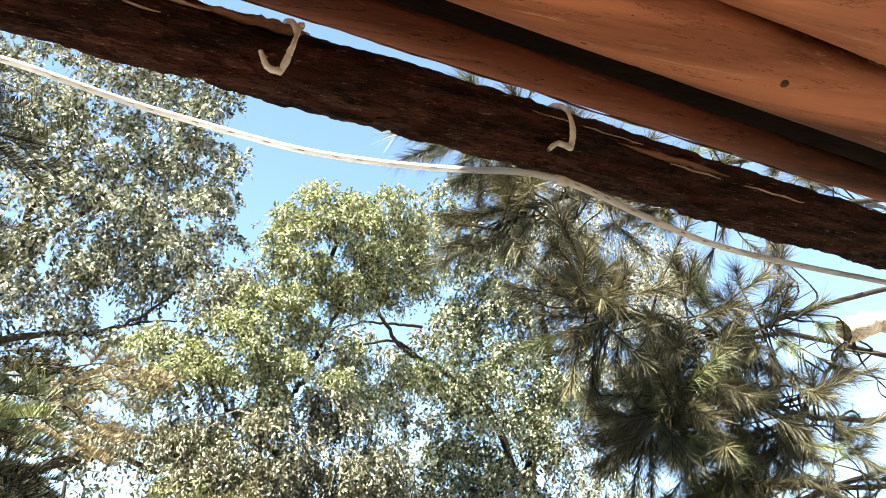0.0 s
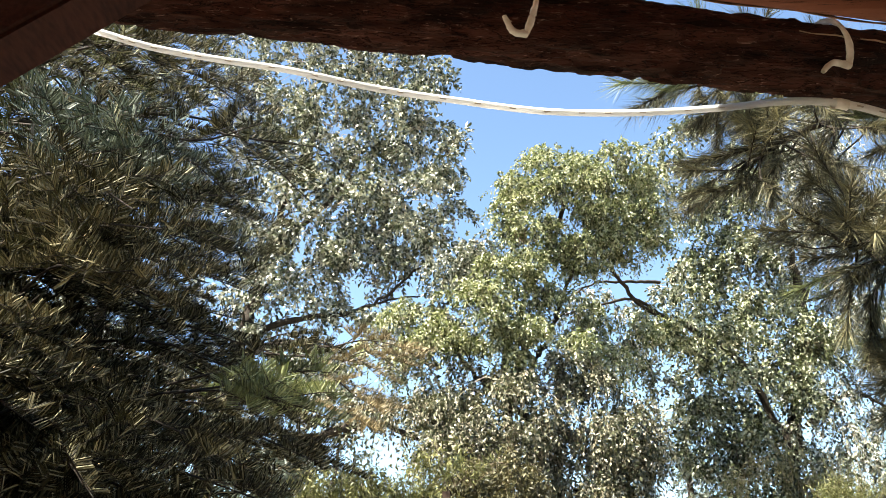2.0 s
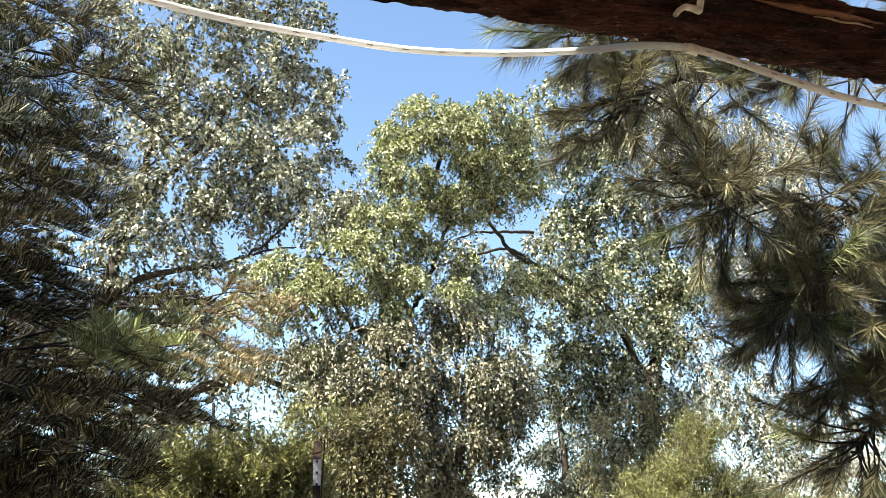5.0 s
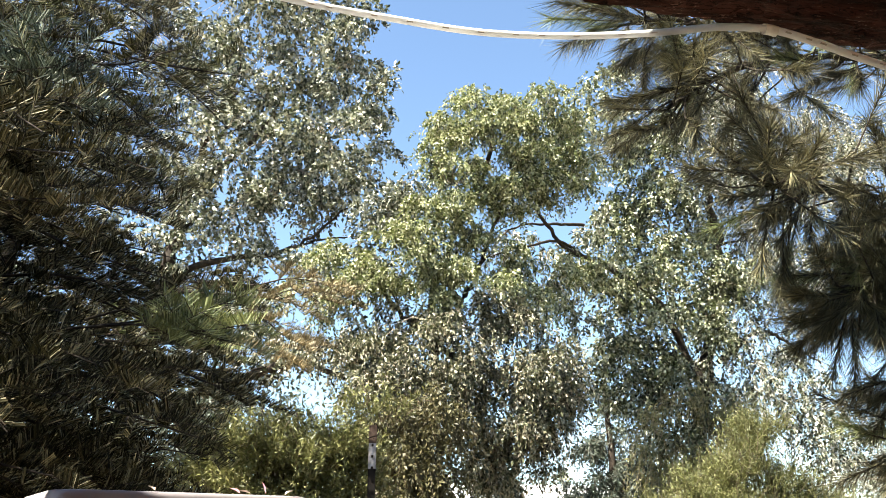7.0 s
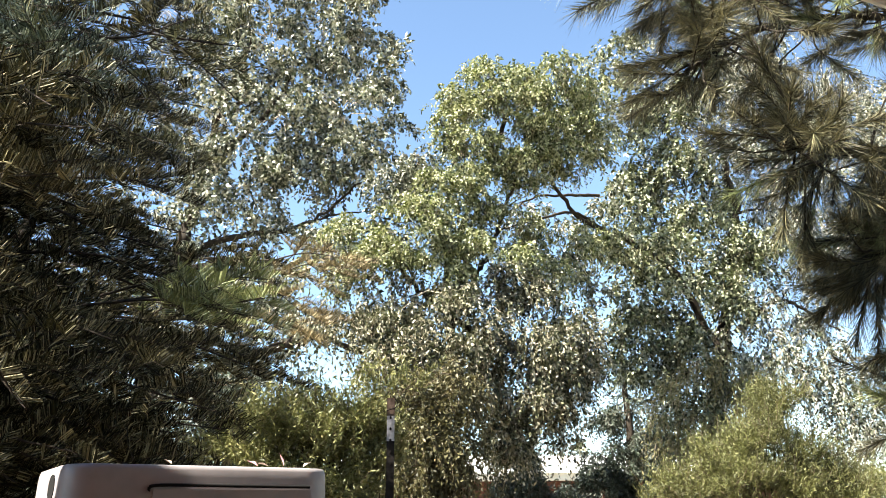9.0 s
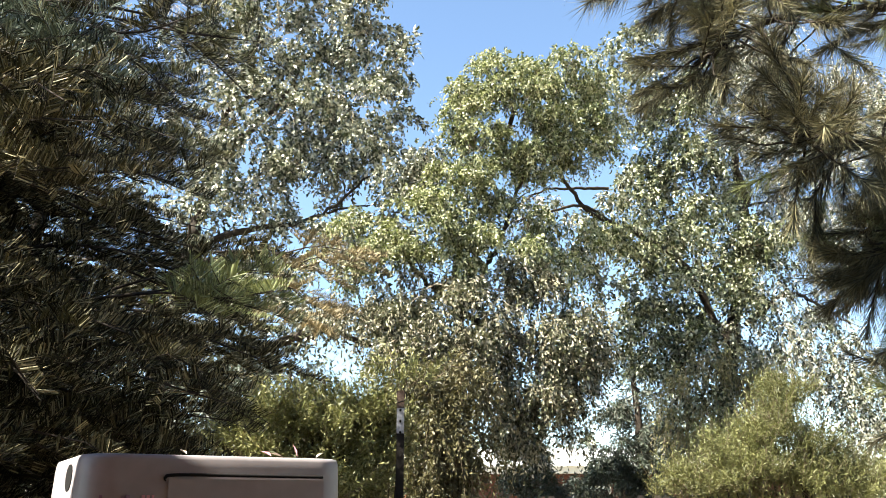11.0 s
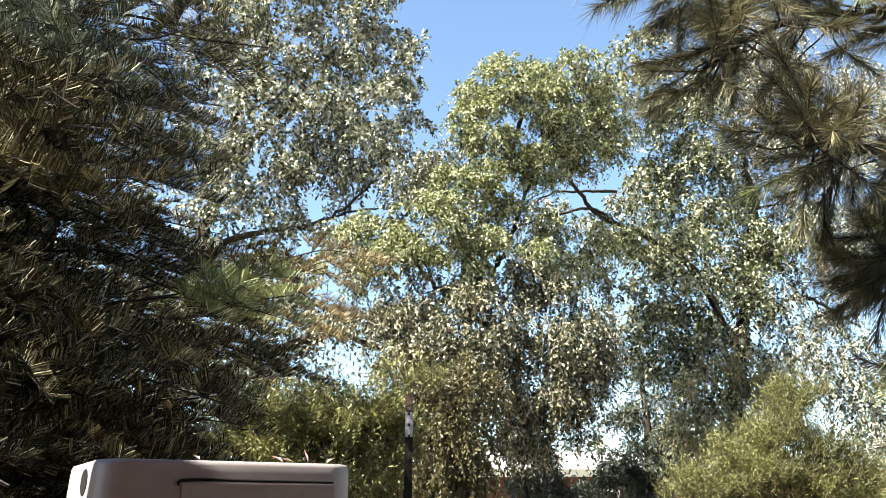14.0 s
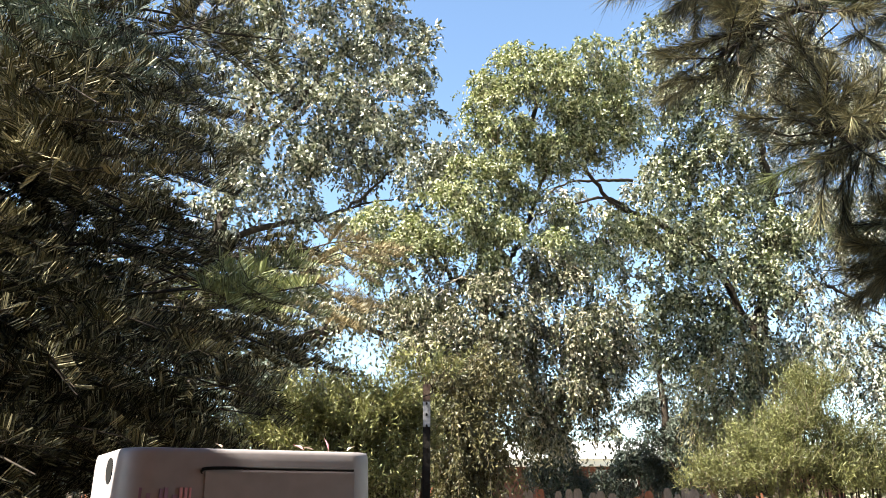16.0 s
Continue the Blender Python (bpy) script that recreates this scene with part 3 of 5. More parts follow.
def cord_ties():
    r = 0.076
    # x along the beam, how far round it the cord goes, and how its end hangs
    for x, a0, a1, lean, hang in ((0.106, 2.0, 3.9, 0.03, (-0.036, 0.022)), (0.626, 1.7, 3.74, -0.012, (-0.055, -0.026)), (1.50, 1.8, 3.2, 0.0, (0.008, -0.015))):
        pts = []
        for s in np.linspace(0, 1, 9):
            a = a0 + (a1 - a0) * s
            pts.append(tuple(porch_frame(x + lean * (0.5 - s), r * math.cos(a), 2.4 + r * math.sin(a))))
        e = Vector(pts[-1])
        mid = e + LOG_DIR * hang[0] * 0.6 + Vector((0, -0.006, -0.004))
        tip = e + LOG_DIR * hang[0] + Vector((0, -0.008, hang[1]))
        rope_tie(pts, [tuple(e), tuple(mid), tuple(tip)], "frayed white cord tied round the log beam")
        if x < 0.2:
            pts2 = [tuple(porch_frame(x - 0.012 + 0.012 * s, r * math.cos(2.0 + 0.95 * s), 2.4 + r * math.sin(2.0 + 0.95 * s))) for s in np.linspace(0, 1, 6)]
            v, f = tube(smooth_line(pts2, 14), 0.006, 8)
            arrays("second_turn", v, f, ROPE_WHITE, bpy.data.objects["cord_tie"], "", True)


# ---- white container ----
def container():
    """Stands turned a little, its narrow side and rounded corner towards the porch."""
    here = Matrix.Translation((-0.375, 1.452, 0)) @ pose(0, 0, 0, 0, 0, 30)
    tub = thing("plastic_container", "off-white moulded plastic container with faded print", "container", (-0.375, 1.452, 0.72))

    def put(name, bm, mat, label="", smooth=False):
        bmesh.ops.transform(bm, matrix=here, verts=bm.verts)
        return part(name, bm, mat, tub, label, smooth)

    bm = bmesh.new()
    w, d, c = 0.205, 0.17, 0.05
    ring = []
    for cx, cy, a0 in ((w - c, -d + c, -90), (w - c, d - c, 0), (-w + c, d - c, 90), (-w + c, -d + c, 180)):
        for s in range(9):
            a = radians(a0 + 11.25 * s)
            ring.append((cx + c * math.cos(a), cy + c * math.sin(a)))
    levels = [(0.72, 1.06), (0.74, 1.08), (1.30, 1.03), (1.555, 1.0), (1.566, 0.995), (1.572, 0.985), (1.573, 0.965), (1.560, 0.945), (1.50, 0.935)]
    rows = [[bm.verts.new((x * s, y * s, z)) for x, y in ring] for z, s in levels]
    for a, b in zip(rows, rows[1:]):
        for i in range(len(ring)):
            k = (i + 1) % len(ring)
            bm.faces.new((a[i], a[k], b[k], b[i]))
    bm.faces.new(list(reversed(rows[0])))
    bm.faces.new(rows[-1])
    put("body", bm, PLASTIC, "", True)
    # raised panel on the front; a near-black bead above it stands for groove shade
    bm = bmesh.new()
    box(bm, -0.088, 0.162, -0.1738, -0.150, 1.35, 1.5412, None, 0.003)
    put("front_panel", bm, PLASTIC)
    v, f = tube([here @ Vector(q) for q in smooth_line([(-0.092, -0.1745, 1.536), (-0.078, -0.1755, 1.5435), (0.04, -0.1755, 1.5435), (0.158, -0.1755, 1.5430)], 24)], 0.0024, 8)
    arrays("groove", v, f, PLASTIC_IN, tub, "dark bead over the panel, coloured as a groove's shade")
    # the hand hole in the narrow side, a near-black disc for its shade
    bm = bmesh.new()
    vs = [bm.verts.new((-0.2065, -0.055 + 0.030 * math.cos(a), 1.541 + 0.020 * math.sin(a))) for a in np.linspace(0, 2 * math.pi, 24, endpoint=False)]
    bm.faces.new(vs)
    r = bmesh.ops.extrude_face_region(bm, geom=bm.faces[:])
    bmesh.ops.translate(bm, vec=(0.012, 0.0, 0), verts=[e for e in r["geom"] if isinstance(e, bmesh.types.BMVert)])
    put("hand_hole", bm, PLASTIC_IN, "dark oval disc coloured as the shade in a hand hole")
    # print that cannot be read
    for x, wd, h, red in ((-0.178, 0.004, 0.020, 0), (-0.168, 0.006, 0.012, 0), (-0.150, 0.005, 0.018, 0), (-0.143, 0.005, 0.020, 0), (-0.131, 0.007, 0.010, 0), (-0.121, 0.004, 0.020, 1), (-0.114, 0.004, 0.020, 1), (-0.107, 0.003, 0.020, 1)):
        bm = bmesh.new()
        yy = -0.1735 + (max(0.0, -0.155 - x) * 0.3)
        box(bm, x, x + wd, yy - 0.0012, yy + 0.006, 1.495, 1.495 + h)
        put("print_bar", bm, INK_RED if red else INK, "unreadable faded print")
    # dry leaves that have come to rest on the rim
    rng = np.random.default_rng(12)
    for u, w, red in ((-0.06, 0.0, 0), (0.075, 0.006, 1), (0.092, -0.003, 0), (0.118, 0.004, 1), (0.15, 0.0, 0)):
        at = here @ Vector((u, -0.163 + w * 0.4, 1.5745))
        v, f = leaf_arrays(np.array([tuple(at)]), np.array([(rng.uniform(-1, 1), rng.uniform(-0.5, 0.5), 0.25)]), np.array([0.022]), np.array([0.010]), rng, 0.3, 3.0)
        one = arrays("dry_leaf", v, f, INK_RED if red else DEAD_WOOD)
        tagged(one, "small curled dry leaf on the container rim", "leaf", "dry leaves on the container")
    # the stand it sits on
    stand = thing("wooden_stand", "brown timber stand under the plastic container", "stand", (-0.375, 1.452, -0.2))
    bm = bmesh.new()
    box(bm, -0.25, 0.25, -0.21, 0.21, 0.68, 0.72, here, 0.005)
    part("top", bm, DECK, stand)
    for x in (-0.24, 0.18):
        for y in (-0.20, 0.14):
            bm = bmesh.new()
            box(bm, x, x + 0.06, y, y + 0.06, -0.25, 0.68, here, 0.004)
            part("leg", bm, DECK, stand)


# ---- steel post ----
def fence_post():
    x, y = -0.086, 4.1
    post = thing("steel_post", "dark steel stake post with a chipped white top", "post", (x, y, -0.2))
    def bar(z0, z1):
        bm = bmesh.new()
        box(bm, x - 0.019, x + 0.019, y - 0.003, y + 0.003, z0, z1, None, 0.001)
        box(bm, x - 0.0025, x + 0.0025, y + 0.0031, y + 0.034, z0, z1, None, 0.001)
        return bm
    part("shaft", bar(-0.4, 1.838), STEEL_DARK, post)
    part("painted_top", bar(1.8382, 1.9618), STEEL_WHITE, post, "chipped white painted tip")
    for z in np.arange(0.9, 2.0, 0.055):
        bm = bmesh.new()
        box(bm, x - 0.005, x + 0.005, y - 0.009, y - 0.0032, z, z + 0.014, None, 0.002)
        part("stud", bm, STEEL_DARK, post)
    part("rusty_top", bar(1.962, 2.05), RUST, post, "rusty bare steel end")
    # a bent wire clip round the end
    loop = smooth_line([(x - 0.024, y - 0.008, 1.985), (x, y - 0.014, 1.992), (x + 0.024, y - 0.006, 2.002), (x + 0.030, y + 0.01, 2.03), (x + 0.012, y + 0.012, 2.062)], 20)
    v, f = tube(loop, 0.0026, 6)
    arrays("wire_clip", v, f, STEEL_DARK, post, "bent dark wire clip", True)


# ---- far house and fence ----
def far_house():
    house = thing("house", "low red-brown house with a pale roof edge", "house", (4.0, 26.0, -0.3))
    bm = bmesh.new()
    box(bm, -3.0, 12.0, 25.0, 33.0, -0.3, 2.36)
    part("wall", bm, BRICK, house)
    bm = bmesh.new()
    box(bm, -3.5, 12.5, 24.5, 33.5, 2.36, 2.56)
    part("fascia", bm, FASCIA, house, "cream painted roof edge")
    bm = bmesh.new()
    vs = [bm.verts.new(p) for p in ((-3.6, 24.4, 2.565), (12.6, 24.4, 2.565), (12.6, 33.6, 2.565), (-3.6, 33.6, 2.565), (-1.0, 29.0, 3.35), (10.0, 29.0, 3.35))]
    for q in ((0, 1, 5, 4), (2, 3, 4, 5), (1, 2, 5), (3, 0, 4), (3, 2, 1, 0)):
        bm.faces.new([vs[i] for i in q])
    part("roof", bm, ROOFING, house, "pale shingle roof")
    for x in (0.2, 4.6, 8.2):
        bm = bmesh.new()
        box(bm, x, x + 1.2, 24.94, 25.06, 0.9, 2.0, None, 0.01)
        w = part("window", bm, FASCIA, house)
        bm = bmesh.new()
        box(bm, x + 0.08, x + 1.12, 24.92, 24.938, 0.98, 1.92)
        part("pane", bm, STEEL_DARK, w)
    bm = bmesh.new()
    box(bm, 2.28, 2.48, 26.2, 26.4, 2.6, 3.2, None, 0.01)
    part("flue", bm, FASCIA, house, "white roof flue")


def fence():
    rng = np.random.default_rng(21)
    run = thing("fence", "weathered uneven picket fence of grey and red stained boards", "fence", (0, 11, -0.2))
    for z in (0.35, 1.25):
        bm = bmesh.new()
        box(bm, -9, 12, 11.03, 11.08, z, z + 0.09)
        part("rail", bm, PICKET, run)
    x = -8.5
    while x < 11.5:
        w = rng.uniform(0.08, 0.14)
        h = 1.52 + rng.uniform(-0.10, 0.12)
        bm = bmesh.new()
        t = rng.uniform(-0.02, 0.02)
        vs = [bm.verts.new((x + px * w + t * pz, 11.0 + py, pz)) for pz, s in ((-0.2, 1), (h - 0.05, 1), (h, 0.55)) for px, py in ((0.5 - 0.5 * s, 0), (0.5 + 0.5 * s, 0), (0.5 + 0.5 * s, 0.024), (0.5 - 0.5 * s, 0.024))]
        for k in (0, 4):
            for i in range(4):
                bm.faces.new([vs[k + i], vs[k + (i + 1) % 4], vs[k + 4 + (i + 1) % 4], vs[k + 4 + i]])
        bm.faces.new(vs[8:12])
        part("picket", bm, PICKET_RED if rng.random() < 0.16 else PICKET, run)
        x += w + rng.uniform(0.008, 0.05)


# ---- broadleaf trees ----
ELM_A = [
    (-0.77, 11.60, 8.84, 0.56, 0.66), (-0.41, 11.40, 8.25, 0.27, 0.36), (-1.39, 12.00, 9.55, 0.88, 0.88), (-2.35, 12.00, 9.10, 0.87, 0.87),
    (-3.31, 12.40, 9.02, 0.80, 0.90), (-1.12, 11.60, 7.60, 0.64, 0.73), (-0.43, 11.40, 7.39, 0.36, 0.27), (-2.10, 12.00, 7.71, 0.85, 0.85),
    (-2.92, 12.00, 7.40, 0.75, 0.75), (-0.83, 11.50, 6.80, 0.40, 0.36), (-1.87, 12.00, 6.69, 0.64, 0.55), (-2.82, 12.20, 6.47, 0.74, 0.65),
    (-3.59, 12.40, 6.26, 0.56, 0.66), (-2.51, 12.00, 5.72, 0.54, 0.31), (-4.26, 12.60, 5.64, 0.56, 0.47), (-3.35, 12.40, 5.47, 0.41, 0.23),
    (-0.86, 12.00, 6.58, 0.32, 0.23)]
ELM_A_HIGH = [
    (-1.82, 12.00, 10.71, 1.10, 0.80), (-3.07, 12.20, 10.74, 1.02, 0.92), (-0.90, 11.80, 10.20, 0.49, 0.49), (-4.47, 12.60, 10.20, 0.93, 1.03),
    (-4.29, 12.60, 8.13, 0.79, 0.89), (-1.76, 12.00, 11.92, 0.82, 0.62), (-3.05, 12.20, 12.10, 1.26, 0.84), (-4.81, 12.80, 12.23, 1.31, 1.09),
    (-6.06, 13.00, 9.28, 0.94, 0.94), (-6.87, 13.00, 7.58, 0.90, 0.90), (-5.56, 13.00, 6.71, 0.79, 0.79), (-6.97, 13.00, 5.58, 0.77, 0.67),
    (-5.82, 13.00, 5.57, 0.58, 0.48), (-7.52, 13.00, 9.28, 0.94, 1.15), (-7.41, 13.00, 11.50, 1.30, 1.20), (-5.50, 13.00, 14.19, 1.83, 0.92),
    (-1.45, 12.80, 8.56, 0.61, 0.61), (-4.99, 13.00, 5.07, 0.48, 0.29), (-6.74, 13.00, 4.02, 0.65, 0.28)]
ELM_A_LOW = [
    (-0.38, 11.30, 6.71, 0.48, 0.48), (-0.07, 11.20, 6.06, 0.38, 0.43), (-0.59, 11.50, 5.67, 0.39, 0.30), (-1.24, 11.60, 5.34, 0.39, 0.30),
    (-1.93, 11.80, 4.46, 0.39, 0.26), (-2.73, 12.00, 4.29, 0.48, 0.30), (-3.56, 12.20, 4.21, 0.53, 0.40), (-4.31, 12.40, 3.98, 0.53, 0.40),
    (-0.79, 11.40, 4.79, 0.25, 0.34), (-1.33, 12.00, 7.08, 0.46, 0.37), (-0.20, 11.20, 5.16, 0.33, 0.33), (2.96, 12.40, 4.96, 0.20, 0.50)]
ELM_A_BASE = [
    (3.47, 13.00, 6.67, 0.25, 0.30), (-2.58, 11.60, 4.63, 0.68, 0.42), (-1.89, 11.20, 3.94, 0.52, 0.28), (-2.60, 10.00, 3.28, 0.64, 0.43),
    (-1.91, 9.50, 2.95, 0.50, 0.30), (-1.50, 11.20, 4.10, 0.36, 0.24), (-1.94, 11.80, 4.82, 0.39, 0.26), (-1.30, 11.90, 6.54, 0.45, 0.36)]
ELM_B = [
    (1.86, 10.80, 7.64, 0.56, 0.39), (1.19, 10.60, 7.34, 0.46, 0.38), (0.66, 10.60, 6.97, 0.32, 0.37), (2.45, 11.00, 7.41, 0.39, 0.52),
    (1.46, 10.60, 6.78, 0.83, 0.50), (2.36, 11.00, 6.74, 0.51, 0.47), (0.78, 10.50, 6.25, 0.53, 0.49), (1.80, 10.80, 6.40, 0.67, 0.33),
    (2.82, 11.20, 6.84, 0.26, 0.39), (0.45, 10.50, 5.81, 0.48, 0.32), (0.06, 10.80, 6.38, 0.37, 0.42), (-0.23, 10.80, 5.81, 0.37, 0.45),
    (1.05, 10.60, 5.59, 0.40, 0.32), (0.13, 10.40, 5.06, 0.66, 0.50), (-0.42, 10.60, 4.80, 0.39, 0.47), (0.74, 10.40, 4.81, 0.54, 0.46),
    (1.47, 10.60, 5.04, 0.36, 0.36)]
ELM_B_LOW = [
    (-0.03, 10.40, 4.18, 0.61, 0.46), (0.83, 10.30, 4.11, 0.64, 0.49), (1.66, 10.50, 4.32, 0.38, 0.42), (-0.65, 10.60, 3.96, 0.38, 0.35),
    (2.00, 10.50, 3.65, 0.34, 0.38), (1.29, 10.30, 3.46, 0.66, 0.44), (0.33, 10.30, 3.39, 0.66, 0.44), (-0.32, 10.50, 3.59, 0.34, 0.29),
    (2.12, 10.60, 3.22, 0.23, 0.33), (1.57, 10.40, 2.89, 0.51, 0.37), (0.69, 10.40, 2.89, 0.59, 0.37)]
ELM_B_BASE = [
    (0.07, 10.50, 2.91, 0.33, 0.30), (1.27, 10.50, 2.40, 0.36, 0.29), (1.99, 10.60, 2.62, 0.26, 0.26), (-1.12, 10.70, 3.86, 0.27, 0.19),
    (2.03, 11.00, 4.70, 0.32, 0.34), (1.81, 11.20, 5.33, 0.32, 0.23), (2.42, 11.00, 3.59, 0.24, 0.39), (2.62, 12.00, 5.36, 0.29, 0.40),
    (3.06, 12.50, 5.72, 0.26, 0.26),
    (-0.42, 10.50, 3.42, 0.31, 0.22), (-0.14, 10.40, 3.60, 0.45, 0.37), (0.58, 10.40, 3.49, 0.45, 0.37), (1.91, 10.50, 3.21, 0.36, 0.36),
    (2.13, 10.60, 3.84, 0.34, 0.31), (1.98, 10.60, 2.78, 0.36, 0.31), (-1.19, 11.20, 4.73, 0.33, 0.33), (-0.79, 11.20, 5.34, 0.42, 0.38),
    (0.26, 10.20, 3.09, 0.43, 0.29),
    (2.21, 10.80, 7.86, 0.43, 0.17), (1.19, 10.60, 7.65, 0.34, 0.17), (0.70, 10.60, 7.33, 0.25, 0.17), (2.77, 11.00, 7.57, 0.28, 0.26), (1.33, 10.80, 2.47, 0.27, 0.36), (1.63, 10.80, 2.69, 0.27, 0.27)]
ELM_C = [
    (4.25, 14.00, 10.08, 0.39, 0.56), (4.74, 14.00, 9.32, 0.67, 0.67), (4.03, 14.00, 8.77, 0.27, 0.38), (5.22, 14.00, 8.58, 0.88, 0.77),
    (4.61, 14.00, 7.99, 0.54, 0.65), (4.22, 14.00, 7.18, 0.43, 0.43), (5.31, 14.00, 7.40, 0.86, 0.75), (4.79, 14.00, 6.50, 0.74, 0.63),
    (3.79, 13.60, 5.82, 0.45, 0.40), (5.71, 14.00, 6.27, 0.63, 0.63), (4.83, 13.80, 5.45, 0.81, 0.61), (3.91, 13.60, 4.89, 0.49, 0.59),
    (5.31, 13.80, 4.83, 0.45, 0.60), (3.71, 13.60, 4.18, 0.44, 0.49), (4.44, 13.60, 4.18, 0.58, 0.49), (5.19, 13.60, 3.98, 0.39, 0.39),
    (4.66, 13.40, 3.28, 0.57, 0.42), (6.20, 13.60, 5.70, 0.60, 0.40),
    (3.80, 12.40, 5.70, 0.46, 0.33), (4.46, 12.60, 5.42, 0.51, 0.42), (5.46, 13.20, 5.00, 0.43, 0.48), (4.40, 13.20, 4.02, 0.47, 0.52),
    (5.83, 13.40, 5.77, 0.45, 0.45), (3.76, 13.60, 6.70, 0.36, 0.36), (3.85, 14.00, 9.47, 0.28, 0.45), (3.96, 13.20, 4.41, 0.43, 0.38)]
ELM_C_LOW = [
    (6.42, 13.60, 5.13, 0.55, 0.22), (6.94, 13.60, 5.28, 0.50, 0.35), (7.09, 13.80, 4.31, 0.40, 0.45), (6.68, 14.20, 7.48, 0.87, 1.08),
    (6.88, 14.20, 8.92, 1.00, 0.89), (7.97, 14.40, 8.16, 1.00, 1.00), (7.52, 14.40, 6.63, 0.86, 0.65), (7.21, 13.40, 3.55, 0.33, 0.66),
    (7.33, 13.40, 2.90, 0.47, 0.47), (5.89, 14.20, 10.07, 1.02, 0.80), (7.18, 14.40, 10.58, 1.05, 0.93), (8.97, 14.60, 9.51, 1.04, 0.81),
    (9.77, 14.60, 8.87, 0.80, 0.68), (7.78, 13.20, 3.43, 0.75, 0.51), (8.55, 13.20, 3.05, 0.74, 0.55)]
ELM_C_HANGING = [
    (8.01, 13.20, 2.65, 0.55, 0.37), (8.73, 14.40, 6.17, 0.96, 0.75), (6.52, 13.60, 3.78, 0.29, 0.24), (5.30, 13.40, 3.09, 0.38, 0.38), (5.83, 13.20, 4.29, 0.36, 0.48), (6.39, 13.40, 4.80, 0.49, 0.25), (5.96, 13.20, 3.65, 0.37, 0.34), (6.71, 13.20, 3.65, 0.37, 0.47),
    (6.22, 13.20, 3.90, 0.28, 0.42), (5.60, 13.20, 3.53, 0.37, 0.47), (6.67, 13.40, 4.43, 0.34, 0.48),
    (2.43, 12.00, 4.95, 0.22, 0.35), (2.16, 12.60, 6.36, 0.43, 0.21), (2.51, 12.60, 5.85, 0.42, 0.24), (1.87, 12.40, 5.89, 0.28, 0.23)]
ELM_C_DRY = [
    (5.00, 13.10, 3.91, 0.43, 0.36), (4.36, 13.10, 3.21, 0.33, 0.55), (5.54, 13.10, 3.26, 0.33, 0.41), (4.57, 13.00, 2.49, 0.36, 0.54),
    (5.03, 13.00, 2.35, 0.49, 0.40), (5.59, 13.00, 2.88, 0.27, 0.36)]


def trunk(tree, x, y, z1, r0, r1, rng, mat, lean=(0, 0)):
    n = 14
    line = np.stack([np.linspace(x - lean[0], x, n), np.linspace(y - lean[1], y, n), np.linspace(-0.35, z1, n)], 1)
    line[1:-1] += rng.normal(0, 0.03, (n - 2, 3))
    r = np.linspace(r0, r1, n)
    r[0] *= 1.35
    v, f = tube(line, r, 14, 1.0, 0.05, rng)
    return arrays("trunk", v, f, mat, tree, "", True)


def elm_left():
    rng = np.random.default_rng(31)
    p = [(-4.07, 12.60, 3.57), (-3.73, 12.40, 5.09), (-3.62, 12.40, 5.96), (-3.27, 12.20, 7.71), (-2.74, 12.00, 9.10)]
    tree = thing("elm_tree", "tall elm with small grey-green leaves behind the fir", "tree", (p[0][0], p[0][1], -0.2))
    trunk(tree, p[0][0], p[0][1], p[0][2] + 0.05, 0.26, 0.17, rng, BARK)
    limb(tree, p, 0.14, 0.04, BARK, rng, forks=22)
    limb(tree, [(-3.73, 12.40, 4.99), (-3.02, 12.20, 5.31), (-2.16, 12.00, 5.15), (-1.61, 11.80, 5.18)], 0.06, 0.015, BARK, rng, forks=8)
    limb(tree, [(-3.67, 12.40, 5.47), (-2.77, 12.20, 5.69), (-1.83, 12.00, 5.76), (-1.28, 11.80, 6.02), (-0.65, 11.60, 6.51)], 0.06, 0.012, BARK, rng, forks=10)
    limb(tree, [(-1.83, 12.00, 5.76), (-1.20, 11.90, 5.96), (-0.47, 11.70, 5.98)], 0.025, 0.008, BARK, rng, forks=6)
    limb(tree, [(-3.02, 12.10, 7.14), (-2.29, 12.00, 7.92), (-1.84, 11.90, 8.82)], 0.05, 0.012, BARK, rng, forks=8)
    limb(tree, [(-4.15, 12.20, 2.99), (-2.60, 11.60, 3.52), (-1.80, 11.20, 3.73), (-1.29, 10.90, 3.79), (-0.65, 10.70, 3.55)], 0.10, 0.03, BARK, rng, forks=6)
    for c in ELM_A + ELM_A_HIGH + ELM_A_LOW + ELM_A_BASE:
        # the nearest low clumps get dark leaves, their shade put into the colour
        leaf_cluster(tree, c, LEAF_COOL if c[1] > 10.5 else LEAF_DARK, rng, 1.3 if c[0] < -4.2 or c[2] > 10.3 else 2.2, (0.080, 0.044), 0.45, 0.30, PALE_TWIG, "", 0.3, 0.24)


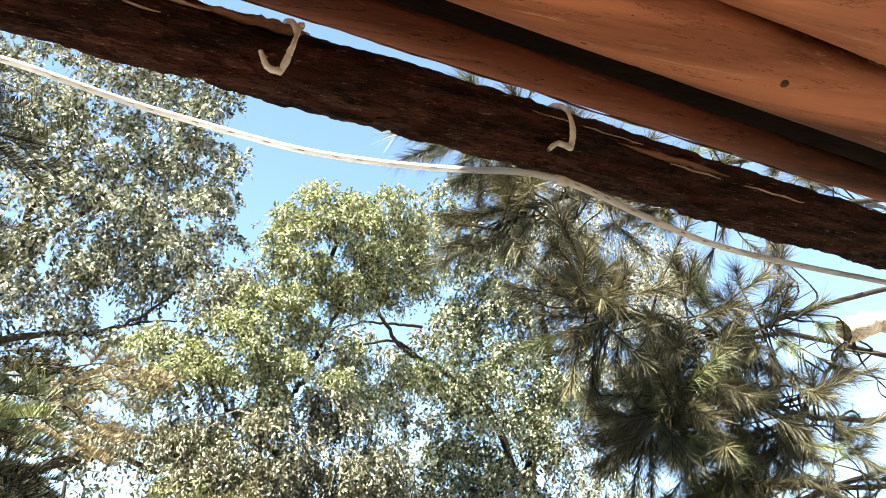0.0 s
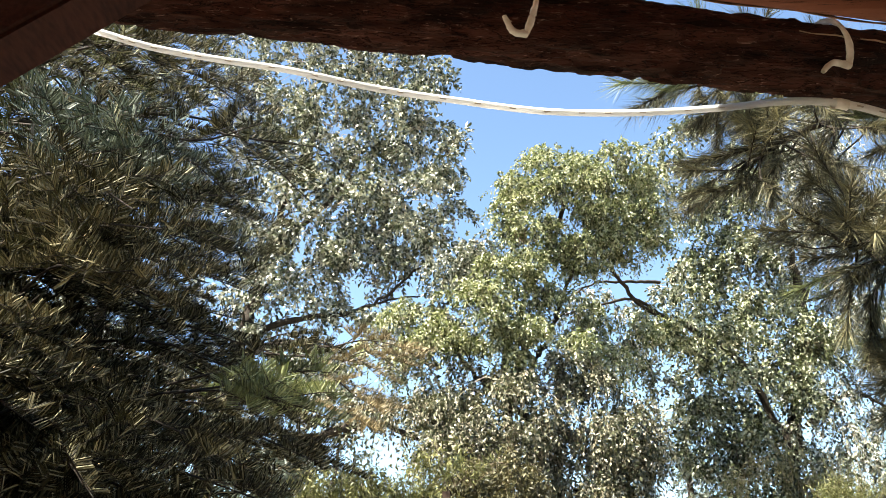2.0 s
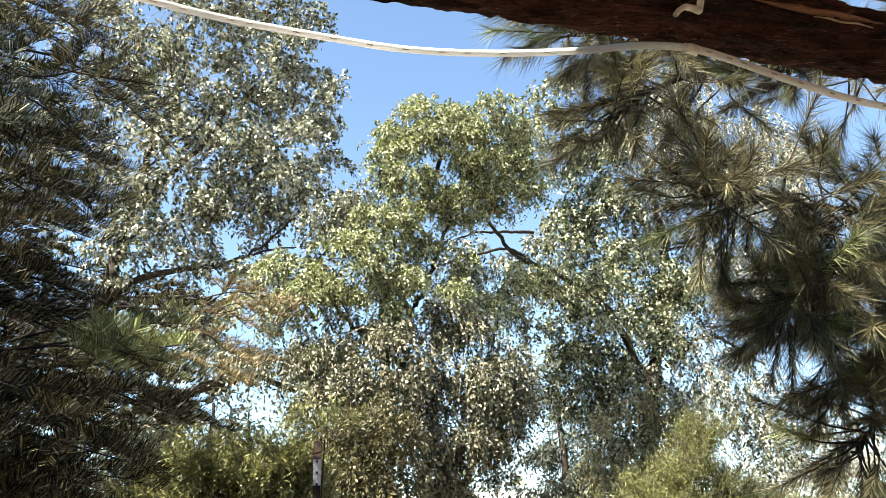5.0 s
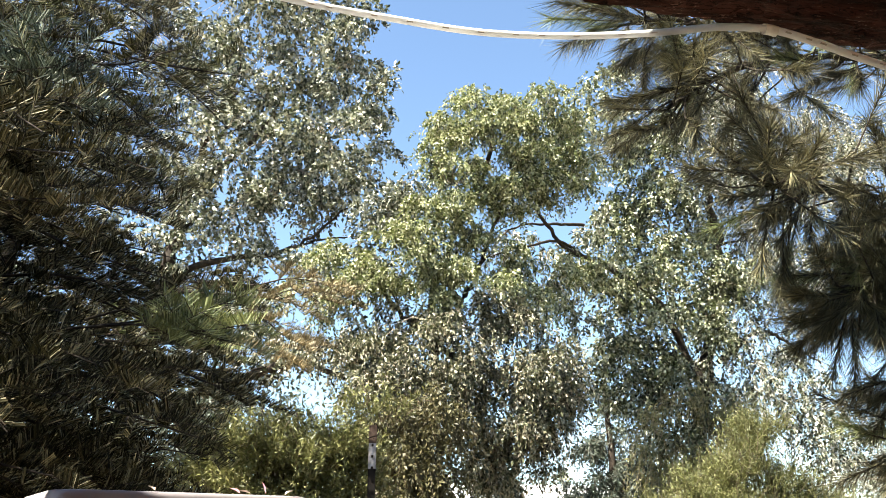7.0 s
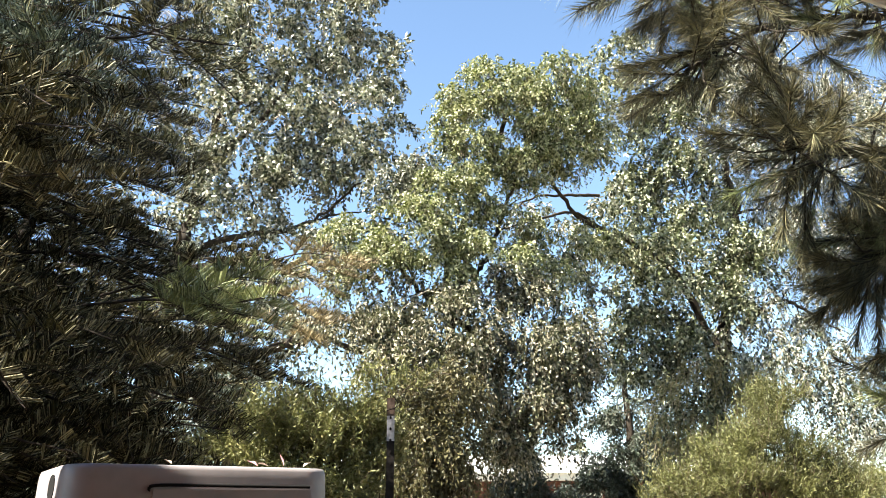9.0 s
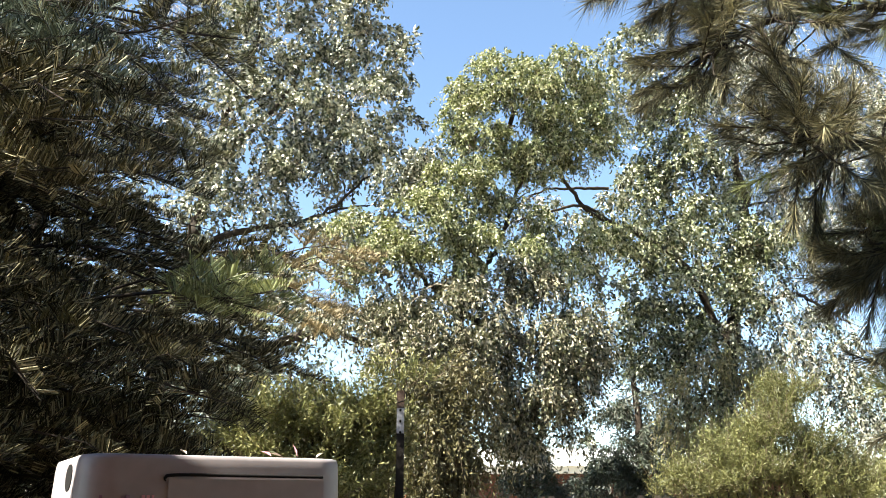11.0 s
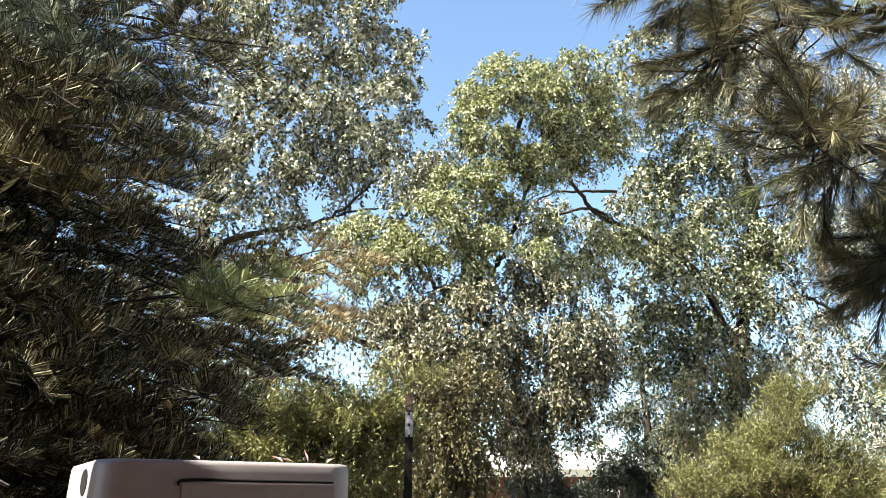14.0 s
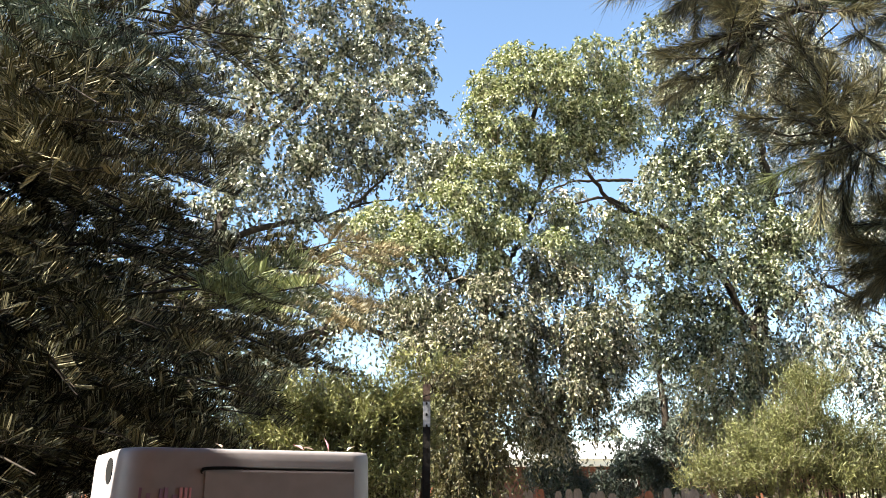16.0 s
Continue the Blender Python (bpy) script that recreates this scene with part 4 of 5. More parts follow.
def elm_middle():
    rng = np.random.default_rng(32)
    p = [(0.42, 11.20, 1.64), (0.48, 11.30, 2.86), (0.62, 11.30, 3.99), (0.63, 11.20, 5.16), (1.16, 11.10, 6.38), (1.54, 11.00, 7.46)]
    tree = thing("elm_tree", "broad drooping tree with yellowing green leaves", "tree", (p[0][0], p[0][1], -0.2))
    trunk(tree, p[0][0], p[0][1], p[0][2] + 0.05, 0.2, 0.11, rng, BARK)
    limb(tree, p, 0.10, 0.03, BARK, rng, forks=10)
    limb(tree, [(0.81, 10.60, 3.83), (0.05, 10.60, 4.47), (-0.35, 10.70, 5.00)], 0.05, 0.015, BARK, rng, forks=8)
    limb(tree, [(0.76, 10.80, 4.36), (1.14, 10.90, 5.06), (1.43, 11.00, 5.88), (1.87, 11.00, 7.08)], 0.05, 0.015, BARK, rng, forks=8)
    for c in ELM_B:
        thin = c[0] < 0.1 and c[2] > 5.5
        leaf_cluster(tree, c, LEAF_COOL if thin else LEAF_WILLOW, rng, 2.2 if thin else 3.5, (0.057, 0.028), 0.6, 0.28, TWIG, "", 0.22, 0.18)
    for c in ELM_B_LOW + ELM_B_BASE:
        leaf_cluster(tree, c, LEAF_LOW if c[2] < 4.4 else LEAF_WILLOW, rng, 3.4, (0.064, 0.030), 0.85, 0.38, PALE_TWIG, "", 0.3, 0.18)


def elm_right():
    rng = np.random.default_rng(33)
    p = [(5.42, 14.20, 3.19), (6.06, 14.10, 5.86), (6.17, 14.10, 6.98), (6.07, 14.20, 8.68)]
    tree = thing("elm_tree", "tall elm with arching dark limbs and hanging twigs", "tree", (p[0][0], p[0][1], -0.2))
    trunk(tree, p[0][0], p[0][1], p[0][2] + 0.05, 0.30, 0.16, rng, BARK)
    limb(tree, p, 0.15, 0.05, BARK, rng, forks=8)
    limb(tree, [(5.47, 13.60, 3.88), (4.70, 13.40, 5.44), (3.84, 13.00, 5.88), (2.90, 12.60, 6.15), (2.39, 12.20, 6.60), (2.01, 12.00, 7.17)], 0.07, 0.02, BARK, rng, forks=8)
    limb(tree, [(3.32, 12.80, 6.02), (2.80, 12.50, 6.25), (2.28, 12.30, 6.12), (1.82, 12.00, 5.89), (1.40, 12.00, 5.75)], 0.032, 0.01, BARK, rng, forks=6)
    limb(tree, [(3.22, 12.60, 6.61), (2.61, 12.40, 6.53), (2.01, 12.20, 6.40), (1.41, 12.00, 5.94)], 0.032, 0.01, BARK, rng, forks=6)
    limb(tree, [(5.72, 13.60, 4.47), (6.51, 13.60, 5.03), (6.88, 13.40, 4.82), (7.38, 13.20, 4.38)], 0.05, 0.015, BARK, rng, forks=8)
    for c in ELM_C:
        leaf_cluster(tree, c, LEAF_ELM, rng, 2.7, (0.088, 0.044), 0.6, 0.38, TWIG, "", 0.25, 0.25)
    for c in ELM_C_DRY:
        leaf_cluster(tree, c, LEAF_DRY, rng, 2.2, (0.070, 0.030), 1.1, 0.50, PALE_TWIG, "dry olive leaves hanging round the trunk", 0.9, 0.18)
    for c in ELM_C_LOW + ELM_C_HANGING:
        leaf_cluster(tree, c, LEAF_COOL, rng, 1.7, (0.082, 0.036), 1.0, 0.60, PALE_TWIG, "", 0.8, 0.24)


# ---- conifers far off, bushes ----
def far_spruce():
    rng = np.random.default_rng(41)
    tree = thing("spruce_tree", "dark spruce with sagging boughs behind the fence", "tree", (4.6, 17, -0.2))
    trunk(tree, 4.6, 17.0, 5.2, 0.16, 0.03, rng, BARK)
    for c in [
        (4.86, 17.00, 4.08, 0.29, 0.43), (4.84, 17.00, 3.31, 0.57, 0.57), (4.27, 17.00, 2.39, 0.70, 0.49), (5.12, 16.50, 2.86, 0.41, 0.57),
        (2.10, 16.00, 2.34, 0.46, 0.53), (2.35, 16.00, 1.81, 0.65, 0.37), (4.34, 17.00, 1.83, 1.16, 0.35), (4.12, 17.00, 3.22, 0.33, 0.28),
        (4.86, 16.50, 2.14, 0.68, 0.45)]:
        leaf_cluster(tree, c, LEAF_DARK, rng, 4.6, (0.10, 0.034), 0.7, 0.4, TWIG, "", 0.4, 0.18)


def far_trees():
    rng = np.random.default_rng(42)
    for c in [
    (1.95, 30.00, 3.27, 0.83, 0.72), (3.00, 30.00, 3.66, 0.62, 0.52), (6.87, 34.00, 3.25, 1.40, 0.82), (10.59, 30.00, 3.03, 2.47, 1.44),
    (16.56, 34.00, 2.54, 2.78, 1.16), (21.19, 34.00, 2.52, 3.71, 1.39), (-5.99, 30.00, 5.14, 2.52, 1.26), (-9.53, 30.00, 4.74, 3.35, 2.30),
    (-14.29, 30.00, 4.34, 4.17, 2.71), (-19.67, 30.00, 5.19, 4.21, 3.79), (-0.52, 30.00, 2.68, 1.44, 1.23), (-4.16, 26.00, 6.02, 0.26, 0.83),
    (-3.59, 26.00, 5.74, 0.22, 0.59), (-3.03, 26.00, 5.46, 0.22, 0.44)]:
        tree = thing("distant_tree", "hazy green tree far behind the fence", "tree", (c[0], c[1], -0.3), "distant trees")
        trunk(tree, c[0], c[1], max(0.6, c[2]), 0.14, 0.05, rng, BARK)
        # left-hand trees are coloured dark in place of shade
        mat = LEAF_DARK if c[0] < -3 else LEAF_ELM
        leaf_cluster(tree, c, mat, rng, 1.5, (0.2, 0.1), 0.5, 0.6)
        if c[2] - c[4] > 0.8:
            leaf_cluster(tree, (c[0], c[1], c[2] * 0.45, c[3], c[2] * 0.45), mat, rng, 1.2, (0.22, 0.12), 0.5, 0.6)


def bush(name, label, clumps, mat, seed, cover, leaf, droop, strand, stems, twig):
    rng = np.random.default_rng(seed)
    cx = sum(c[0] for c in clumps) / len(clumps)
    cy = sum(c[1] for c in clumps) / len(clumps)
    b = thing(name, label, "bush", (cx, cy, -0.2))
    for c in clumps:
        leaf_cluster(b, c, mat, rng, cover, leaf, droop, strand, twig, "", 0.3, 0.13)
        for _ in range(stems):
            e = np.array(c[:3]) + rng.normal(0, 0.25, 3) * np.array((c[3], c[3], c[4]))
            s = np.array((cx + 0.25 * (e[0] - cx) + rng.normal(0, 0.1), cy + rng.normal(0, 0.15), -0.3))
            m = (s + e) / 2 + np.array((0.15 * (e[0] - cx), 0, 0.2))
            v, f = tube(smooth_line([s, m, e], 10), np.linspace(0.02, 0.004, 10), 6)
            arrays("stem", v, f, BARK, b)
    return b


def bushes():
    bush("bush", "tall yellow-green bush with long narrow leaves", [
    (-0.86, 6.00, 2.07, 0.23, 0.17), (-0.55, 6.00, 2.04, 0.25, 0.16), (-0.12, 5.80, 2.31, 0.12, 0.11), (-1.14, 6.20, 1.89, 0.26, 0.26),
    (-0.68, 6.00, 1.81, 0.33, 0.25), (-0.35, 6.00, 1.93, 0.19, 0.25), (-0.92, 6.00, 1.53, 0.33, 0.20), (-0.43, 6.00, 1.55, 0.29, 0.20), (-0.79, 6.00, 1.99, 0.21, 0.17), (-0.40, 6.00, 2.13, 0.25, 0.17), (-0.60, 6.10, 1.53, 0.33, 0.17), (-0.94, 6.10, 1.81, 0.25, 0.25), (-0.23, 6.20, 1.73, 0.19, 0.26)], LEAF_BUSH, 51, 5.0, (0.046, 0.013), -0.35, 0.30, 3, TWIG)
    bush("bush", "olive bush with hanging leaves beside the steel post", [
    (0.18, 8.50, 2.26, 0.29, 0.35), (0.43, 8.50, 1.94, 0.20, 0.29), (0.08, 8.50, 1.72, 0.29, 0.26), (-0.03, 8.60, 2.54, 0.24, 0.18),
    (0.33, 8.60, 2.59, 0.30, 0.18), (0.10, 8.50, 2.52, 0.27, 0.30), (0.41, 8.60, 2.59, 0.27, 0.27), (0.45, 8.60, 2.15, 0.27, 0.30), (0.09, 8.40, 1.94, 0.29, 0.29), (0.31, 8.70, 2.88, 0.31, 0.22), (0.36, 8.60, 1.75, 0.23, 0.23)], LEAF_HANG, 52, 4.2, (0.055, 0.022), 0.9, 0.45, 3, TWIG)
    # dark leaf colour carries the shade of this undergrowth
    bush("bush", "shaded leafy undergrowth behind the container", [
    (-4.62, 9.00, 2.92, 0.57, 0.38), (-3.75, 9.00, 3.11, 0.51, 0.32), (-4.46, 9.00, 1.81, 0.37, 0.25), (-1.86, 7.50, 2.26, 0.31, 0.31),
    (-2.26, 7.50, 2.05, 0.36, 0.26), (-1.78, 8.00, 2.69, 0.23, 0.23), (-3.13, 8.00, 2.15, 0.44, 0.33), (-5.20, 9.00, 1.87, 0.49, 0.37),
    (-3.94, 8.50, 2.36, 0.47, 0.30)], LEAF_DARK, 53, 2.2, (0.06, 0.03), 0.3, 0.35, 3, TWIG)
    bush("bush", "feathery yellow-green juniper bush", [
    (3.66, 8.00, 2.37, 0.18, 0.22), (3.38, 8.00, 1.99, 0.36, 0.30), (3.80, 8.00, 1.86, 0.26, 0.22), (2.97, 8.00, 1.75, 0.35, 0.27),
    (3.50, 8.00, 1.64, 0.49, 0.27), (4.15, 8.20, 1.70, 0.25, 0.22), (2.62, 8.00, 1.58, 0.27, 0.15), (4.28, 8.20, 1.90, 0.20, 0.20), (4.55, 8.30, 1.66, 0.28, 0.23), (3.76, 8.00, 2.46, 0.11, 0.16), (3.47, 7.90, 2.10, 0.27, 0.23), (3.91, 8.00, 1.80, 0.30, 0.23), (3.15, 7.90, 1.65, 0.38, 0.19), (2.80, 8.00, 1.60, 0.27, 0.16), (4.24, 8.20, 1.66, 0.22, 0.22)], LEAF_FEATHER, 54, 3.2, (0.045, 0.009), -0.55, 0.24, 3, TWIG)
    bush("bush", "pale silvery bush beyond the fence", [
    (6.96, 11.00, 2.24, 0.57, 0.23), (7.95, 11.00, 2.30, 0.66, 0.29), (8.95, 11.00, 2.28, 0.75, 0.33)], LEAF_PALE, 55, 2.5, (0.08, 0.025), -0.2, 0.4, 3, TWIG)


# ---- near fir ----
def fir_bough(tree, base, tip, rng, mat, sprays=8, coarse=1.0, lift=0.06, first=0.38):
    """A fir bough that carries level sprays, each a twig with side twigs whose needles curve upwards like combs."""
    base, tip = np.array(base, float), np.array(tip, float)
    ln = np.linalg.norm(tip - base)
    n = 14
    bend = rng.normal(0, 0.045 * ln, (2, 3))
    axis = smooth_line([base, base * 0.65 + tip * 0.35 + np.array((0, 0, lift * ln)) + bend[0], base * 0.3 + tip * 0.7 + np.array((0, 0, 0.6 * lift * ln)) + bend[1], tip], n)
    v, f = tube(axis, np.linspace(0.003 + 0.005 * ln, 0.002, n), 5)
    ob = arrays("branch", v, f, BARK, tree)
    out = unit(tip - base)
    flat = unit(np.cross(out, (0, 0, 1)))
    pos, ax, a_end, b_end = [], [], [], []
    for k in range(sprays):
        s = 1.0 if k == 0 else first + (1 - first) * (k - rng.random() * 0.6) / sprays
        root = axis[min(n - 1, int(s * (n - 1)))]
        if k == 0:
            root = axis[int(0.72 * (n - 1))]
        turn = 0.0 if k == 0 else (1 if k % 2 else -1) * rng.uniform(0.45, 1.05)
        d = unit(out * math.cos(turn) + flat * math.sin(turn) + np.array((0, 0, rng.uniform(-0.45, 0.16))))
        size = rng.uniform(0.24, 0.46) * (1.15 - 0.35 * s)
        roll = rng.normal(0, 0.65)
        side = unit(np.cross(d, (0, 0, 1)))
        side = side * math.cos(roll) + np.cross(d, side) * math.sin(roll)
        face = np.cross(side, d)
        if face[2] < 0:
            face = -face
        end = root + d * size
        twigs = [(root, end)]
        steps = int(size / 0.072)
        for q in range(1, steps):
            u = q / steps
            sign = 1 if q % 2 else -1
            c = root + (end - root) * u
            d2 = unit(d * rng.uniform(0.7, 1.0) + sign * side * rng.uniform(0.7, 1.0) + np.array((0, 0, rng.uniform(-0.15, 0.15))))
            twigs.append((c, c + d2 * (0.05 + 0.42 * size * (1 - u) * rng.uniform(0.6, 1.1))))
        for c, e in twigs:
            tl = np.linalg.norm(e - c)
            m = max(6, int(tl / (0.0047 * coarse)))
            u = (np.arange(m)[:, None] + rng.uniform(0, 0.25, (m, 1))) / m
            dd = unit(e - c)
            lat = unit(np.cross(dd, face))
            sg = np.where(np.arange(m)[:, None] % 2 == 0, -1.0, 1.0)
            pos.append(c + (e - c) * u)
            ax.append(dd * rng.uniform(0.32, 0.44, (m, 1)) + lat * sg * rng.uniform(0.42, 0.54, (m, 1)) + face * rng.uniform(0.66, 0.80, (m, 1)))
            a_end.append(c)
            b_end.append(e)
    pos, ax = np.concatenate(pos), np.concatenate(ax)
    m = len(pos)
    long = rng.uniform(0.038, 0.044, m) * min(1.3, coarse ** 0.5)
    if coarse > 1.2:
        v, f = needle_arrays(pos, ax, long * 1.1, 0.0060 * coarse, rng)
    else:
        v, f = blunt_needles(pos, ax, long * 1.1, 0.0040, rng)
    tagged(arrays("needle_spray", v, f, mat, ob), kind="stuff")
    v, f = strips(np.array(a_end), np.array(b_end), 0.0035, rng)
    tagged(arrays("twig", v, f, BARK, ob), kind="stuff")


def fir_reach(z):
    """How far the boughs of the near fir reach at a height."""
    if z < 2.12:
        return 1.86
    if z < 2.42:
        return 1.36
    return 1.66 - 0.5 * max(0.0, z - 3.6)


def near_firs():
    x, y, rng = -2.35, 2.9, np.random.default_rng(61)
    tree = thing("fir_tree", "near shaded fir with blue-green needled boughs", "tree", (x, y, -0.25))
    trunk(tree, x, y, 5.6, 0.13, 0.02, rng, BARK)
    # the side towards the porch and the path: boughs in tiers with gaps between them
    kinds = (NEEDLE_FIR, NEEDLE_FIR, NEEDLE_OLIVE, NEEDLE_FIR, NEEDLE_MID, NEEDLE_FIR)
    for tier in range(12):
        z0 = 1.15 + 0.255 * tier + rng.normal(0, 0.03)
        for k in range(12):
            a = radians(-72 + 11.0 * k + rng.uniform(-5, 5))
            z = z0 + rng.normal(0, 0.06)
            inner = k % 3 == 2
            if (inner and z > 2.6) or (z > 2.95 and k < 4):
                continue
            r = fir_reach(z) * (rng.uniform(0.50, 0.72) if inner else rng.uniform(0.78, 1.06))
            # inner and low boughs keep the darkest needles, shade put into the colour
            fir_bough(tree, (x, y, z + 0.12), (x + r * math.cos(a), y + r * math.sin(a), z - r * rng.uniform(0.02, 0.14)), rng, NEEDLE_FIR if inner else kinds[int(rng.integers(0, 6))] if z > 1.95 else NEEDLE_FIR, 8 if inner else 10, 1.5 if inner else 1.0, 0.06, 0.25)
    # long low boughs that sweep out over the path
    for i in range(18):
        z, a, r = 1.45 + 0.62 * (i + rng.random()) / 18, radians(rng.uniform(-28, 26)), rng.uniform(1.5, 1.84)
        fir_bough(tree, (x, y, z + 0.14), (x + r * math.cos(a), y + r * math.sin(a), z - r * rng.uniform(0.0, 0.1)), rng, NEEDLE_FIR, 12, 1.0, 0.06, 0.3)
    # young boughs that reach towards the porch, the upper ones coloured pale for sunlight
    for tip in ((-1.03, 2.15, 2.86), (-1.18, 2.20, 2.72), (-1.01, 2.25, 2.62), (-1.22, 2.20, 2.52), (-1.13, 2.10, 2.94), (-0.98, 2.15, 2.42), (-1.20, 2.05, 2.30), (-1.02, 2.3, 3.0)):
        fir_bough(tree, (tip[0] - 0.62, tip[1] + 0.42, tip[2] + 0.04), tip, rng, NEEDLE_BLUE if tip[2] > 2.8 else NEEDLE_OLIVE, 8, 1.0, 0.08, 0.3)
    # fresh green boughs between the tiers, coloured bright to look sunlit
    for tip in ((-0.67, 2.60, 2.13), (-0.54, 2.62, 2.15), (-0.62, 2.75, 2.21)):
        fir_bough(tree, (tip[0] - 0.5, tip[1] + 0.15, tip[2] + 0.05), tip, rng, NEEDLE_GREEN, 4, 1.0, 0.08, 0.6)
    # inner boughs near the trunk, near-black needles standing for the dark inside
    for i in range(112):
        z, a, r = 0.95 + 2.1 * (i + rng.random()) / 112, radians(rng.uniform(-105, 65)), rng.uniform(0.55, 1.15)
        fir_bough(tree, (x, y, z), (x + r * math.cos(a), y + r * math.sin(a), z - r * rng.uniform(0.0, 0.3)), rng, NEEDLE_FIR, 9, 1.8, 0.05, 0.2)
    # the other sides, low porch-side boughs added to block sun, and the leader
    for i in range(120):
        z = 1.1 + 3.3 * (i + rng.random()) / 120
        a = radians(rng.uniform(48, 190))
        r = (2.0 - 0.3 * max(0.0, z - 1.6)) * rng.uniform(0.7, 1.05)
        if i % 3 == 0:
            z, a, r = rng.uniform(1.0, 2.3), radians(rng.uniform(190, 318)), rng.uniform(0.8, 1.5)
        fir_bough(tree, (x, y, z), (x + r * math.cos(a), y + r * math.sin(a), z - 0.25 * r), rng, NEEDLE_FIR, 8, 2.0 if i % 3 else 1.3)
    # more boughs added on the sunward side to shade the lower ones
    for i in range(22):
        z, a, r = rng.uniform(1.5, 2.3), radians(rng.uniform(245, 312)), rng.uniform(0.9, 1.75)
        fir_bough(tree, (x, y, z), (x + r * math.cos(a), y + r * math.sin(a), z - 0.2 * r), rng, NEEDLE_FIR, 9, 1.0)
    v, f = tube(np.array([(x, y, 5.4), (x - 0.01, y + 0.02, 6.0), (x, y, 6.6)]), np.array([0.05, 0.03, 0.008]), 8)
    arrays("leader", v, f, BARK, tree)
    x, y, rng = -2.9, 5.9, np.random.default_rng(62)
    tree = thing("fir_tree", "second fir with a rust-tipped bough", "tree", (x, y, -0.25))
    trunk(tree, x, y, 5.2, 0.13, 0.02, rng, BARK)
    for i in range(34):
        z = 1.8 + 3.1 * (i + rng.random()) / 34
        a = radians(rng.uniform(-60, 25))
        r = (2.3 - 0.42 * abs(z - 3.0)) * rng.uniform(0.6, 1.0) * (1.0 if z < 3.0 else 0.55)
        fir_bough(tree, (x, y, z), (x + r * math.cos(a), y + r * math.sin(a), z - 0.2 * r), rng, NEEDLE_FIR, 7, 1.7)
    for tip, mat in (
        ((-0.49, 5.20, 3.00), NEEDLE_RUST),
        ((-0.52, 5.00, 2.72), NEEDLE_RUST),
        ((-0.37, 5.30, 3.11), NEEDLE_RUST),
        ((-0.63, 5.00, 2.59), NEEDLE_RUST),
        ((-1.05, 4.60, 2.56), NEEDLE_GREEN),
        ((-1.21, 4.70, 2.66), NEEDLE_GREEN),
        ((-0.92, 4.40, 2.47), NEEDLE_FIR),
        ((-0.86, 4.30, 2.30), NEEDLE_FIR),
        ((-0.79, 4.20, 2.22), NEEDLE_FIR),
    ):
        root = (tip[0] - 0.6, tip[1] + 0.2, tip[2] + 0.10)
        back = (tip[0] - 1.2, tip[1] + 0.35, tip[2] + 0.16)
        limb(tree, [(x, y, tip[2] + 0.15), back, root], 0.014, 0.007, BARK, rng, "bough", 12, 0)
        fir_bough(tree, back, root, rng, NEEDLE_FIR, 9, 1.6, 0.05, 0.0)
        fir_bough(tree, root, tip, rng, mat, 9, 1.3, 0.10, 0.2)


# ---- near pine ----
def needle_tuft(branch, base, tip, rng, mat, ln=0.16, count=190):
    """A shoot with long thin needles that stand out all round it and lean forwards."""
    base, tip = np.array(base), np.array(tip)
    d = unit(tip - base)
    u = rng.uniform(0.0, 1.0, (count, 1)) ** 0.75
    pos = base + (tip - base) * u
    rnd = rng.standard_normal((count, 3))
    rnd = unit(rnd - (rnd @ d)[:, None] * d)
    ax = d * rng.uniform(0.7, 2.6, (count, 1)) + rnd + np.array((0, 0, -0.42))
    size = ln * rng.uniform(0.65, 1.2, count)
    return needle_arrays(pos, ax, size, 0.0033, rng)


def pine_limb(tree, points, r0, r1, rng, tufts, spread, mat, start=0.3, bare=0, bark=None):
    n = 40
    line = smooth_line(points, n)
    line[1:-1] += rng.normal(0, 0.006, (n - 2, 3))
    v, f = tube(line, np.linspace(r0, r1, n), 9, 1.0, 0.06, rng)
    ob = arrays("branch", v, f, bark or BARK_PINE, tree, "", True)
    pieces, stems, fresh = [], [], []
    for k in range(tufts):
        s = start + (1 - start) * (k + rng.random()) / tufts
        i = min(n - 2, int(s * (n - 1)))
        d = unit(unit(line[i + 1] - line[i]) * 0.7 + rng.standard_normal(3) * np.array((0.8, 0.8, 0.8)) + np.array((-0.1, -0.05, -0.12)))
        a = line[i]
        reach = spread * rng.uniform(0.3, 1.0) * (1.15 - 0.5 * s)
        b = a + d * reach
        c = b + unit(d + rng.normal(0, 0.3, 3) + np.array((0, 0, 0.1))) * rng.uniform(0.16, 0.34)
        stems += [(a, (a + b) / 2 + rng.normal(0, 0.03 * reach, 3), b, c)]
        (fresh if rng.random() < 0.10 else pieces).append(needle_tuft(ob, b, c, rng, mat))
    tubes = [tube(smooth_line(q, 9), np.linspace(0.007, 0.003, 9), 5) for q in stems]
    for _ in range(bare):
        i = int(rng.integers(4, n // 2 + 8))
        d = unit(rng.standard_normal(3) * np.array((1, 0.6, 1)))
        ln = rng.uniform(0.15, 0.55)
        q = [line[i], line[i] + d * ln * 0.4 + rng.normal(0, 0.04, 3), line[i] + d * ln * 0.75 + rng.normal(0, 0.07, 3), line[i] + d * ln + rng.normal(0, 0.1, 3)]
        tubes.append(tube(smooth_line(q, 12), np.linspace(0.008, 0.0025, 12), 5))
    v, f = merged(tubes)
    tagged(arrays("twig", v, f, BARK, ob, "", True), kind="stuff")
    v, f = merged(pieces)
    tagged(arrays("needle_spray", v, f, mat, ob), kind="stuff")
    if fresh:
        v, f = merged(fresh)
        tagged(arrays("needle_spray", v, f, NEEDLE_GREEN, ob, "fresher green needles"), kind="stuff")


